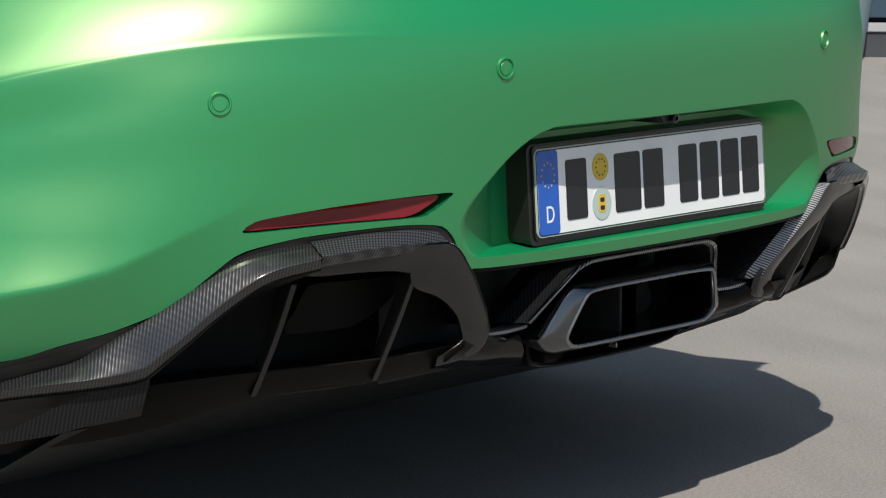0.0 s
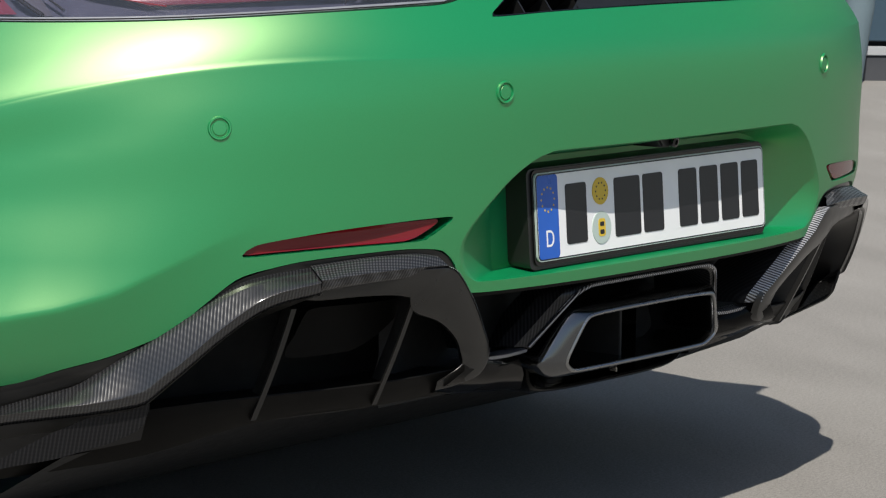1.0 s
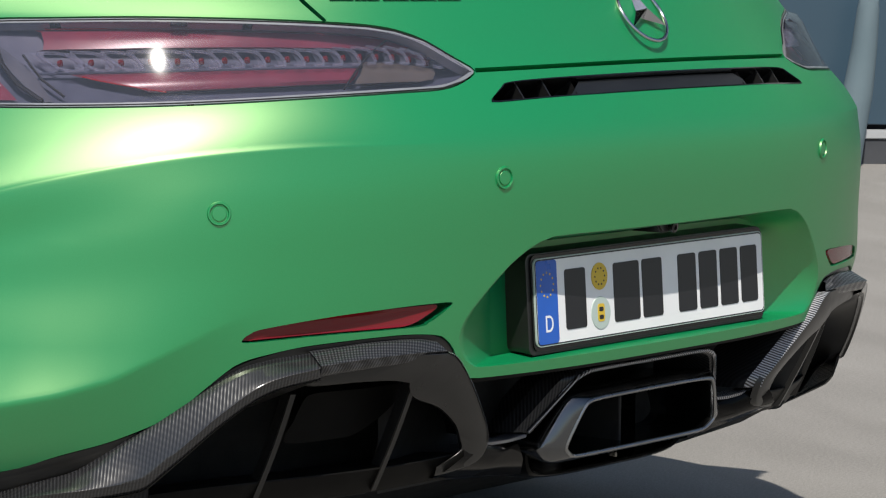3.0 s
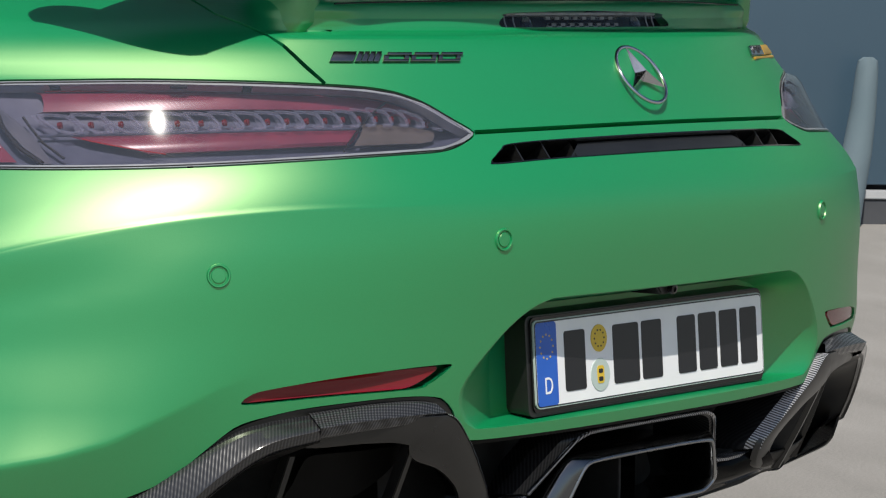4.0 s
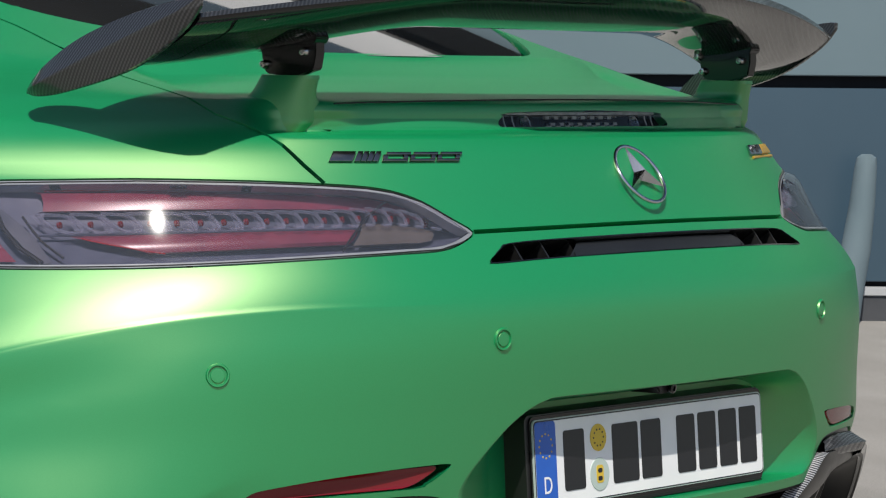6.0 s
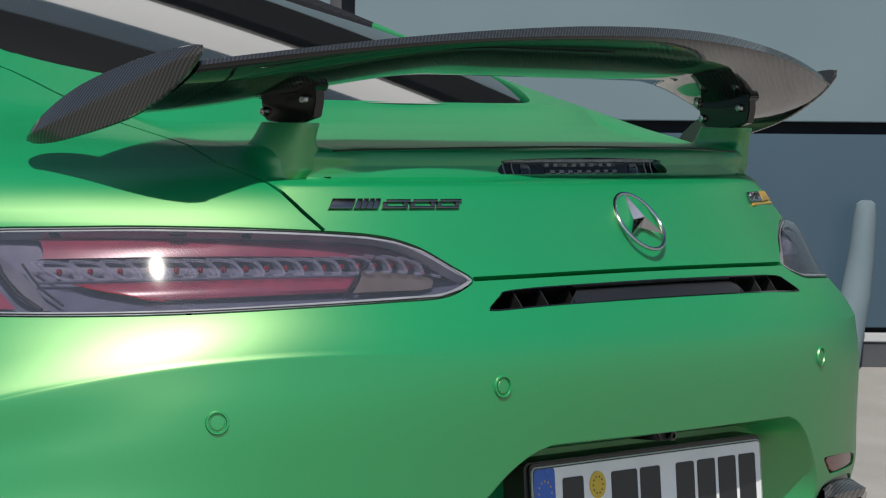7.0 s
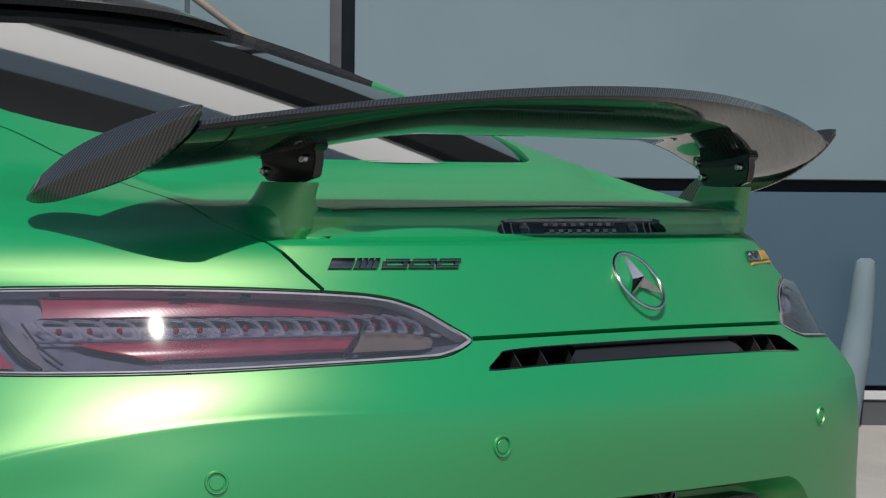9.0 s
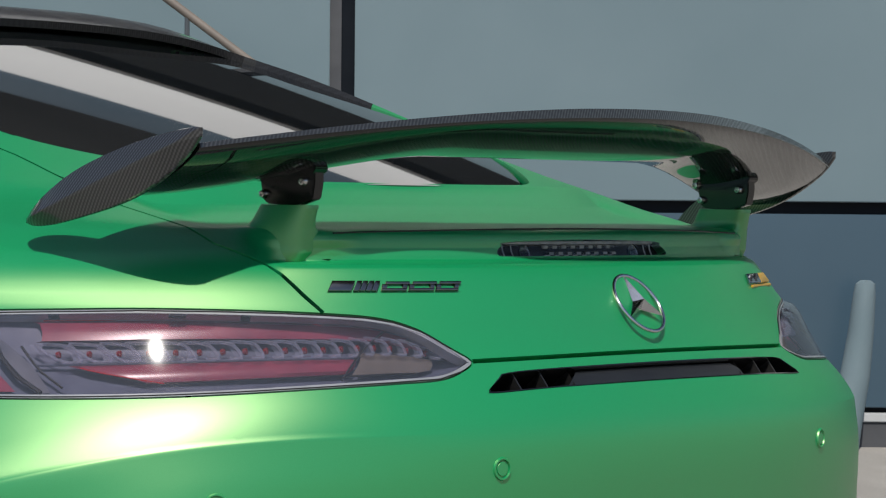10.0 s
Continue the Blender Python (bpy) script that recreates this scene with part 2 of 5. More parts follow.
def skin(psi, z):
    """The point of the skin at the angle psi about the car's middle (0: straight back) and the height z."""
    psi, z = np.broadcast_arrays(np.asarray(psi, float), np.asarray(z, float))
    turn = np.degrees(np.abs(psi))
    # the shoulder crease sinks towards the wheel
    drop = np.minimum(0.05 * (np.maximum(turn - 33, 0) / 22) ** 2, 0.075)
    zl = z + drop * step_up((z - .50) / .17) * step_up((.86 - z) / .16)
    y0, a, yc, n = level(zl)
    # the crease fades out towards the middle of the bumper
    fade = (1 - step_up((turn - 22) / 16)) * step_up((z - .60) / .08) * step_up((.80 - z) / .04)
    y0 = y0 * (1 - fade) + np.interp(z, SOFT_Z, SOFT_Y) * fade
    a = a * (1 - fade) + np.interp(z, SOFT_Z, SOFT_A) * fade
    y0 = y0 + np.interp(z, MIDDLE[:, 0], MIDDLE[:, 1]) * (1 - step_up((turn - 36) / 7))
    # the lip swells back under the feet of the wing
    y0 = y0 - np.interp(z, [.9305, .936, .960], [0, .013, .030]) * step_up((turn - 29) / 6) * (1 - step_up((turn - 36.5) / 4)) * (1 - step_up((z - .9745) / .004))
    # the corner flares out to a second crease over the diffuser
    zc = np.interp(turn, [30, 35, 39, 42.4, 45.7, 49, 52.7, 60, 75], [.574, .559, .534, .503, .473, .456, .444, .430, .420])
    t = z - zc
    e = 0.5 * (np.sqrt(t * t + 0.003 ** 2) + t)
    lip = np.clip(1 - e / .20, 0, 1) ** 3 - np.clip(e - t, 0, .085) / .085
    flare = 0.029 * step_up((turn - 35) / 17) * step_up((90 - turn) / 25) * lip
    # under the shoulder the corner is scooped in
    under = .7345 - drop - z
    scoop = 0.015 * step_up((turn - 42) / 16) * step_up(under / .075) * (1 - step_up((under - .10) / .22))
    s, c = np.sin(psi), np.maximum(np.cos(psi), 0)
    r = (np.abs(s) ** n + c ** n) ** (-1 / n) * (1 + flare - scoop)
    return np.stack([a * r * s, yc - (yc - y0) * r * c, z + 0 * psi], -1)


def angle_at(x, z):
    x, z = np.broadcast_arrays(np.asarray(x, float), np.asarray(z, float))
    lo, hi = np.zeros(x.shape), np.full(x.shape, radians(89))
    for _ in range(34):
        m = (lo + hi) / 2
        far = skin(m, z)[..., 0] > np.abs(x)
        hi, lo = np.where(far, m, hi), np.where(far, lo, m)
    return np.sign(x) * lo


def normal_at(psi, z):
    e, h = 0.004, 0.0009
    du = skin(psi + e, z) - skin(psi - e, z)
    dz = skin(psi, z + h) - skin(psi, z - h)
    n = np.cross(du, dz)
    return n / np.maximum(np.linalg.norm(n, axis=-1, keepdims=True), 1e-12)


def on_skin(x, z, out=0.0):
    """Points over the rear skin at (x, z), lifted out by some metres."""
    x, z = np.asarray(x, float), np.asarray(z, float)
    psi = angle_at(x, z)
    return skin(psi, z) + normal_at(psi, z) * np.asarray(out, float)[..., None]


# flat chart of the skin: u along psi, w up the profile
ZS = np.linspace(0.10, 1.312, 2400)
WS = np.concatenate([[0], np.cumsum(np.hypot(np.diff(ZS), 0.55 * np.diff(level(ZS)[0])))])
UK = 0.85


def chart(x, z):
    z = np.asarray(z, float)
    return np.stack([UK * angle_at(np.asarray(x, float), z), np.interp(z, ZS, WS)], -1)


def unchart(q):
    return skin(q[:, 0] / UK, np.interp(q[:, 1], WS, ZS)), normal_at(q[:, 0] / UK, np.interp(q[:, 1], WS, ZS))


def sided(points, sign):
    return [(sign * x, z) for x, z in points]


def curve(points, step=0.010, closed=False):
    c = smooth_line(points, step, closed)
    return chart(c[:, 0], c[:, 1])


def shrink(poly, d):
    """A closed chart outline moved inward by d."""
    nxt, prv = np.roll(poly, -1, 0), np.roll(poly, 1, 0)
    t = nxt - prv
    t /= np.maximum(np.linalg.norm(t, axis=1, keepdims=True), 1e-9)
    area = np.sum(poly[:, 0] * nxt[:, 1] - nxt[:, 0] * poly[:, 1])
    nrm = np.stack([-t[:, 1], t[:, 0]], 1) * (1 if area > 0 else -1)
    return poly + nrm * d


def ribbon(line, half):
    """A thin closed strip along an open chart line."""
    t = np.gradient(line, axis=0)
    t /= np.maximum(np.linalg.norm(t, axis=1, keepdims=True), 1e-9)
    nrm = np.stack([-t[:, 1], t[:, 0]], 1) * half
    return np.concatenate([line + nrm, (line - nrm)[::-1]])


def inside(poly, pts):
    x, y = pts[:, 0], pts[:, 1]
    hit = np.zeros(len(pts), bool)
    a, b = poly, np.roll(poly, -1, 0)
    for (x1, y1), (x2, y2) in zip(a, b):
        if y1 != y2:
            hit ^= ((y1 > y) != (y2 > y)) & (x < (x2 - x1) * (y - y1) / (y2 - y1) + x1)
    return hit


# outlines on the skin, left half (x, z)
LAMP_TOP = [(-.348, .8155), (-.371, .833), (-.400, .853), (-.431, .865), (-.464, .871), (-.508, .8745), (-.553, .877), (-.606, .879), (-.674, .880), (-.732, .878), (-.765, .876), (-.790, .870)]
LAMP_BOT = [(-.860, .790), (-.850, .7745), (-.824, .774), (-.771, .776), (-.706, .779), (-.602, .785), (-.540, .788), (-.471, .791), (-.410, .794), (-.372, .803)]
RECESS = [(0, .615), (-.24, .615), (-.280, .612), (-.306, .604), (-.340, .584), (-.375, .552), (-.400, .523), (-.407, .501), (-.398, .478), (-.380, .464), (-.350, .460), (-.2, .460), (0, .460)]
SLOT = [(0, .806), (-.203, .8045), (-.303, .801), (-.322, .7955), (-.338, .7875), (-.348, .7825), (-.349, .7795), (-.340, .7782), (-.219, .782), (0, .7835)]
REFLECTOR = [(-.680, .513), (-.668, .523), (-.638, .529), (-.574, .537), (-.504, .542), (-.454, .544), (-.423, .543), (-.440, .529), (-.455, .521), (-.470, .517), (-.572, .515), (-.637, .512), (-.672, .510)]
LOWER = [(-.990, .345), (-.94, .350), (-.867, .363), (-.829, .383), (-.787, .400), (-.740, .426), (-.717, .451), (-.692, .477), (-.676, .488), (-.647, .496), (-.598, .504), (-.499, .509), (-.444, .506),
         (-.427, .500), (-.412, .486), (-.399, .464), (-.384, .451), (-.365, .447), (-.2, .446), (0, .446)]
HATCH_SIDE = [(-.508, .8745), (-.518, .896), (-.526, .919), (-.540, .940), (-.559, .955), (-.560, .974), (-.565, .999), (-.555, 1.03), (-.540, 1.063), (-.545, 1.10), (-.535, 1.16), (-.50, 1.22), (-.42, 1.262)]
GLASS = [(0, 1.033), (-.25, 1.034), (-.32, 1.037), (-.365, 1.045), (-.41, 1.056), (-.455, 1.069), (-.488, 1.086), (-.506, 1.110), (-.505, 1.145), (-.468, 1.204), (-.42, 1.246), (-.25, 1.268), (0, 1.275)]
BRAKE = [(0, .9395), (-.160, .9395), (-.187, .9405), (-.187, .947), (-.176, .953), (-.165, .9575), (0, .9605)]


def both(points):
    """A left half outline, from the middle back to the middle, closed by its mirror image."""
    return points + [(-x, z) for x, z in points[-2:0:-1]]


RECESS_C = curve(both(RECESS), closed=True)
SLOT_C = curve(both(SLOT), closed=True, step=0.006)
GLASS_C = curve(both(GLASS), closed=True)
BRAKE_C = curve(both(BRAKE), closed=True, step=0.006)
LAMP_C = {s: curve(sided(LAMP_TOP + LAMP_BOT, s), closed=True, step=0.008) for s in (1, -1)}
REFL_C = {s: curve(sided(REFLECTOR, s), closed=True, step=0.006) for s in (1, -1)}
LOWER_C = np.concatenate([curve(LOWER), curve(sided(LOWER, -1))[::-1][1:]])
TRUNK_GAP = np.array([(x, .8155 + .0035 * (1 - (x / .348) ** 2)) for x in np.linspace(-.348, .348, 60)])
TRUNK_GAP_C = chart(TRUNK_GAP[:, 0], TRUNK_GAP[:, 1])
SIDE_GAP_C = {s: curve(sided(HATCH_SIDE, s)) for s in (1, -1)}
HATCH_C = np.concatenate([TRUNK_GAP_C[::-1], curve(LAMP_TOP[:6])[1:], SIDE_GAP_C[1][1:], curve([(-.42, 1.262), (-.2, 1.282), (0, 1.287), (.2, 1.282), (.42, 1.262)])[1:],
                          SIDE_GAP_C[-1][::-1][1:], curve(sided(LAMP_TOP[:6], -1))[::-1][1:-1]])
EDGE = UK * radians(87)


def pane(x, z):
    """The tailgate glass: an even bow across the car."""
    def y_at(x, z):
        up = z - 1.033
        return .658 + 2.6 * up + 2.35 * up * up + .40 * x * x
    h = .004
    gx, gz = (y_at(x + h, z) - y_at(x - h, z)) / (2 * h), (y_at(x, z + h) - y_at(x, z - h)) / (2 * h)
    n = np.stack([gx, -np.ones_like(x), gz], -1)
    return np.stack([x, y_at(x, z), z], -1), n / np.linalg.norm(n, axis=1, keepdims=True)


def build_skin_panels(car):
    grid_u = np.arange(-EDGE, EDGE + .001, 0.0145)
    zrow = np.unique(np.concatenate([np.arange(.33, .65, .012), np.arange(.65, .80, .006), np.arange(.80, .925, .012), np.arange(.925, .985, .0024), np.arange(.985, 1.04, .005), np.arange(1.04, 1.306, .009)]))
    wrow = np.interp(zrow, ZS, WS)
    pts = [np.array([(u, w) for u in grid_u for w in wrow])]
    edges, count = [], len(pts[0])

    def add(line, closed=True):
        nonlocal count
        n = len(line)
        pts.append(np.asarray(line, float))
        edges.extend((count + i, count + (i + 1) % n) for i in range(n if closed else n - 1))
        count += n

    lens_c = {s: shrink(LAMP_C[s], 0.0065) for s in (1, -1)}
    rim_c = {s: shrink(LAMP_C[s], 0.0022) for s in (1, -1)}
    gaps = [ribbon(TRUNK_GAP_C, 0.0028)] + [ribbon(SIDE_GAP_C[s], 0.0020) for s in (1, -1)]
    for line in [RECESS_C, SLOT_C, GLASS_C, BRAKE_C, HATCH_C, *gaps, *LAMP_C.values(), *rim_c.values(), *lens_c.values(), *REFL_C.values()]:
        add(line)
    add(LOWER_C, False)
    # extra points along the two creases
    turns = np.linspace(0, 84, 120)
    low_z = np.interp(turns, [30, 35, 39, 42.4, 45.7, 49, 52.7, 60, 75], [.574, .559, .534, .503, .473, .456, .444, .430, .420])
    zz = np.linspace(.64, .76, 400)
    top_z = []
    for tn in turns:
        drop = min(0.05 * (max(tn - 33, 0) / 22) ** 2, 0.075)
        top_z.append(np.interp(.7345, zz + drop * step_up((zz - .50) / .17) * step_up((.86 - zz) / .16), zz))
    for sg in (-1, 1):
        for dz in (-.012, -.006, -.0028, -.0014, 0, .0014, .0028, .006, .012):
            add(np.stack([sg * UK * np.radians(turns), np.interp(np.array(top_z) + dz, ZS, WS)], 1), False)
        keep = turns > 36
        for dz in (-.035, -.025, -.016, -.009, -.004, 0, .004, .009, .016):
            add(np.stack([sg * UK * np.radians(turns[keep]), np.interp(low_z[keep] + dz, ZS, WS)], 1), False)
    flat = np.concatenate(pts)
    verts, _, faces, _, _, _ = delaunay_2d_cdt([Vector(p) for p in flat], edges, [], 0, 1e-6)
    q = np.array([tuple(v) for v in verts])
    tri = np.array([f for f in faces if len(f) == 3])
    mid = q[tri].mean(1)
    low_poly = np.concatenate([LOWER_C, [(EDGE + .1, LOWER_C[-1, 1]), (EDGE + .1, -1), (-EDGE - .1, -1), (-EDGE - .1, LOWER_C[0, 1])]])
    gone = inside(low_poly, mid) | (np.abs(mid[:, 0]) > EDGE)
    for g in gaps:
        gone |= inside(g, mid)
    region = np.zeros(len(tri), int)
    mid_z = np.interp(mid[:, 1], WS, ZS)
    hatch = inside(HATCH_C, mid)
    region[:] = 1
    # the bumper lies under the lamps and the trunk gap, the wings over them
    lamp_w = np.interp(np.abs(mid[:, 0]), *np.array(sorted((abs(a), b) for a, b in LAMP_C[1][: len(curve(LAMP_TOP, step=0.008))])).T)
    region[(mid[:, 1] > lamp_w - .012) & (np.abs(mid[:, 0]) > abs(LAMP_C[1][:, 0]).min())] = 2
    region[(region == 2) & (mid[:, 0] > 0)] = 3
    region[hatch] = 4
    region[inside(GLASS_C, mid)] = 5
    region[inside(BRAKE_C, mid)] = 6
    region[(mid_z > 1.272) & ~hatch] = 7
    region[hatch & (mid_z > 1.165) & ~inside(GLASS_C, mid) & (np.abs(unchart(mid)[0][:, 0]) < .520)] = 7
    for s in (1, -1):
        region[inside(LAMP_C[s], mid)] = 0
        region[inside(rim_c[s], mid)] = 8 if s == 1 else 9
        region[inside(lens_c[s], mid)] = 10 if s == 1 else 11
        region[inside(REFL_C[s], mid)] = 0
    region[inside(RECESS_C, mid) | inside(SLOT_C, mid)] = 0
    region[gone] = 0
    xyz, nrm = unchart(q)

    def panel(name, number, mat, parent, label="", deep=0.012, lift=0.0):
        t = tri[region == number]
        a, b, c = xyz[t[:, 0]], xyz[t[:, 1]], xyz[t[:, 2]]
        wrong = np.einsum("ij,ij->i", np.cross(b - a, c - a), nrm[t[:, 0]]) < 0
        t[wrong] = t[wrong][:, [0, 2, 1]]
        used, t = np.unique(t, return_inverse=True)
        t = t.reshape(-1, 3)
        p, n = xyz[used] + nrm[used] * lift, nrm[used]
        if name == "rear_window":
            p, n = pane(p[:, 0], p[:, 2])
        if name == "bumper":
            # the shoulder over the crease rolls evenly up to the lamps
            turn = np.degrees(np.abs(q[used, 0])) / UK
            drop = np.minimum(0.05 * (np.maximum(turn - 33, 0) / 22) ** 2, 0.075)
            climb = (p[:, 2] - .7365 + drop) / (.0465 + drop * .85)
            k = step_up(climb / .07) * step_up((turn - 26) / 12)
            az = np.degrees(np.arctan2(np.abs(n[:, 0]), -n[:, 1]))
            az_new = np.where(az > 47, 47 + (az - 47) * .62, az)
            rise = np.radians(21.5 + .28 * (az_new - 43) + 15 * np.clip(climb, 0, 1))
            az_new = np.radians(az_new)
            rolled = np.stack([np.sign(n[:, 0]) * np.sin(az_new) * np.cos(rise), -np.cos(az_new) * np.cos(rise), np.sin(rise)], -1)
            n = n * (1 - k[:, None]) + rolled * k[:, None]
            n /= np.linalg.norm(n, axis=1, keepdims=True)
        if name in ("fender", "hatch"):
            # the flank rolls evenly over into a flat shoulder under the wing
            k = step_up((p[:, 2] - .870) / .022) * (1 - step_up((p[:, 2] - 1.0) / .05))
            if name == "hatch":
                k = k * step_up((p[:, 2] - .926) / .01) * step_up((np.abs(p[:, 0]) - .505) / .03)
            rise = np.degrees(np.arcsin(np.clip(n[:, 2], -1, 1)))
            rise = np.radians(rise * (1 - k) + k * np.interp(p[:, 2], [.86, .88, .906, .922, .938, .955, .98, 1.0, 1.03], [30, 33, 41, 50, 62, 74, 80, 78, 72]))
            az = np.degrees(np.arctan2(np.abs(n[:, 0]), -n[:, 1]))
            az = np.radians(np.where(az > 47, az - (az - 47) * .60 * k, az))
            n = np.stack([np.sign(n[:, 0]) * np.sin(az) * np.cos(rise), -np.cos(az) * np.cos(rise), np.sin(rise)], -1)
        if name == "lens":
            # the lens swells a little from edge to edge
            low, high = (np.interp(np.abs(p[:, 0]), *np.array(sorted((-x, z) for x, z in line)).T) for line in (LAMP_BOT + [LAMP_TOP[0]], LAMP_TOP))
            f = np.clip((p[:, 2] - low) / np.maximum(high - low, 1e-4), 0, 1)
            rise = np.array([0, 0, 1.0]) - n * n[:, 2:]
            rise /= np.linalg.norm(rise, axis=1, keepdims=True)
            f = np.clip((f - .07) / .86, 0, 1)
            u = np.clip((f - .74) / .26, 0, 1)
            swell = np.where(f < .74, 1.04 * f / .74 - .04 * (f / .74) ** 2, 1 - u ** 2 + .345 * u * (1 - u) ** 2)
            size = 0.0130 * np.clip((high - low) / .09, 0, 1)
            p = p + n * (size * swell)[:, None]
            lean = np.radians(28 + 5 * (f - .45) + 45 * u ** 2)
            flat = n[:, :2] + np.stack([np.sign(p[:, 0]) * .012, 0 * f], -1)
            flat /= np.linalg.norm(flat, axis=1, keepdims=True)
            n = np.stack([flat[:, 0] * np.cos(lean), flat[:, 1] * np.cos(lean), np.sin(lean)], -1)
            n /= np.linalg.norm(n, axis=1, keepdims=True)
        count_of = {}
        for f in t:
            for i in range(3):
                e = (int(f[i]), int(f[(i + 1) % 3]))
                count_of[e] = 1
        rim = [e for e in count_of if (e[1], e[0]) not in count_of]
        around = sorted({i for e in rim for i in e})
        k = len(p)
        top = {v: k + i for i, v in enumerate(around)}
        low = {v: k + len(around) + i for i, v in enumerate(around)}
        pv = np.concatenate([p, p[around], p[around] - n[around] * deep])
        fs = [tuple(map(int, f)) for f in t]
        loops = [tuple(n[i]) for f in fs for i in f]
        for a, b in rim:
            f = (top[a], low[a], low[b], top[b])
            fs.append(f)
            d = np.cross(pv[low[a]] - pv[top[a]], pv[top[b]] - pv[top[a]])
            d = tuple(d / max(np.linalg.norm(d), 1e-12))
            loops += [d] * 4
        return mesh_object(name, pv, fs, mat, parent, label, smooth=60, normals=loops)

    panel("bumper", 1, PAINT, car, "satin green rear bumper skin")
    panel("fender", 2, PAINT, car)
    panel("fender", 3, PAINT, car)
    panel("hatch", 4, PAINT, car, "satin green tailgate with raised lip")
    panel("rear_window", 5, TINT, car, "dark tinted tailgate glass", deep=0.005, lift=-0.003)
    panel("roof", 7, CARBON_ROOF, car, "dark carbon roof panel")
    lamps = []
    for s, bez, lens in ((-1, 8, 10), (1, 9, 11)):
        lamp = panel("tail_lamp", bez, BEZEL, car, "tail lamp with dark bezel under clear lens", deep=0.014)
        panel("lens", lens, CLEAR, lamp, "clear outer lens", deep=0.002)
        lamps.append(lamp)
    brake = panel("brake_light", 6, CLEAR_PLAIN, car, "long clear third brake light", deep=0.012)
    return lamps, brake


car = thing("car", (0, 2.3, 0), "satin green two-seat sports coupe with rear wing, parked on asphalt", "car")
tail_lamps, brake_light = build_skin_panels(car)


def build_backing(car):
    """The black inside of the rear end, seen in the gaps."""
    us = np.radians(np.linspace(-87, 87, 70))
    zs = np.concatenate([np.arange(.40, .77, .03), [.775, .79, .80, .81], np.arange(.82, 1.28, .02)])
    loops = []
    for z in zs:
        p, n = skin(us, z), normal_at(us, np.full_like(us, z))
        depth = 0.06 if .76 < z < .90 else (0.14 if z < .66 else 0.03)
        loops.append([Vector(v) for v in p - n * depth])
    return part("inner_shell", tube_loops(loops, close=False, cap=False), MATT, car, "matt black inner structure")


build_backing(car)


def build_front(car):
    """The rest of the body, ahead of the rear wheels."""
    zz = [.20, .34, .5, .65, .76, .85, .92, .98, 1.02, 1.08, 1.14, 1.2, 1.257, 1.289, 1.305]
    y1 = [4.55, 4.68, 4.72, 4.70, 4.62, 4.25, 3.60, 3.22, 3.10, 2.98, 2.85, 2.72, 2.60, 2.5, 2.4]
    loops = []
    for z, front in zip(zz, y1):
        y0, a, yc, n = level(np.array(z))
        ring = []
        for k in range(49):
            ang = math.pi * k / 48
            c, s = math.cos(ang), math.sin(ang)
            nn = 3.2
            r = (abs(c) ** nn + s ** nn) ** (-1 / nn)
            ring.append(Vector((float(a) * 0.995 * r * c, float(yc) + (front - float(yc)) * r * s, z)))
        loops.append(ring)
    part("front_body", tube_loops(loops[:9], close=False, cap=False), PAINT, car, smooth=50)
    part("cabin_glass", tube_loops(loops[8:14], close=False, cap=False), TINT, car, "dark tinted cabin glass", smooth=50)
    part("roof_front", tube_loops(loops[13:], close=False, cap=False), CARBON_ROOF, car, smooth=50)
    outline = []
    for k in range(40):
        ang = 2 * math.pi * k / 40
        c, s = math.cos(ang), math.sin(ang)
        r = (abs(c) ** 4 + abs(s) ** 4) ** -.25
        outline.append(Vector((.76 * r * c, 2.80 + 1.65 * r * s, .11)))
    part("underfloor", prism(outline, (0, 0, .05)), MATT, car)
    for x in (-1, 1):
        for y in (1.32, 3.95):
            w = part("wheel", lathe([(.20, -.15), (.33, -.155), (.352, -.12), (.352, .12), (.33, .155), (.20, .15)], (x * .84, y, .400), (1, 0, 0), 40), RUBBER, car)
            part("rim", lathe([(.02, -.09), (.22, -.10), (.25, -.14), (.25, .14), (.22, .10), (.02, .09)], (x * .84, y, .400), (1, 0, 0), 40), RIM, w)


build_front(car)


# ---------------------------------------------------------------- things of the rear end
def sample(ctrl, n):
    """n even samples of a smooth curve through controls."""
    c = smooth_line(ctrl, 0.006)
    d = np.concatenate([[0], np.cumsum(np.linalg.norm(np.diff(c, axis=0), axis=1))])
    t = np.linspace(0, d[-1], n)
    return np.stack([np.interp(t, d, c[:, k]) for k in range(c.shape[1])], 1)


def proud(x, z, out):
    """Points over the skin, moved out backwards, sideways and a little up."""
    x, z, out = np.asarray(x, float), np.asarray(z, float), np.asarray(out, float)
    way = np.stack([np.where(x < 0, -.747, .747), np.full(x.shape, -.645), np.full(x.shape, .155)], -1)
    return skin(angle_at(x, z), z) + way * out[..., None]


def lifted(ctrl, n, s=1):
    """Samples of (x, z, out) controls over the skin, on one side of the car."""
    c = sample(ctrl, n)
    return [Vector(p) for p in proud(s * c[:, 0], c[:, 1], c[:, 2])]


def sheet(rows):
    """A skin over open rows of equal length."""
    return tube_loops(rows, close=False, cap=False)


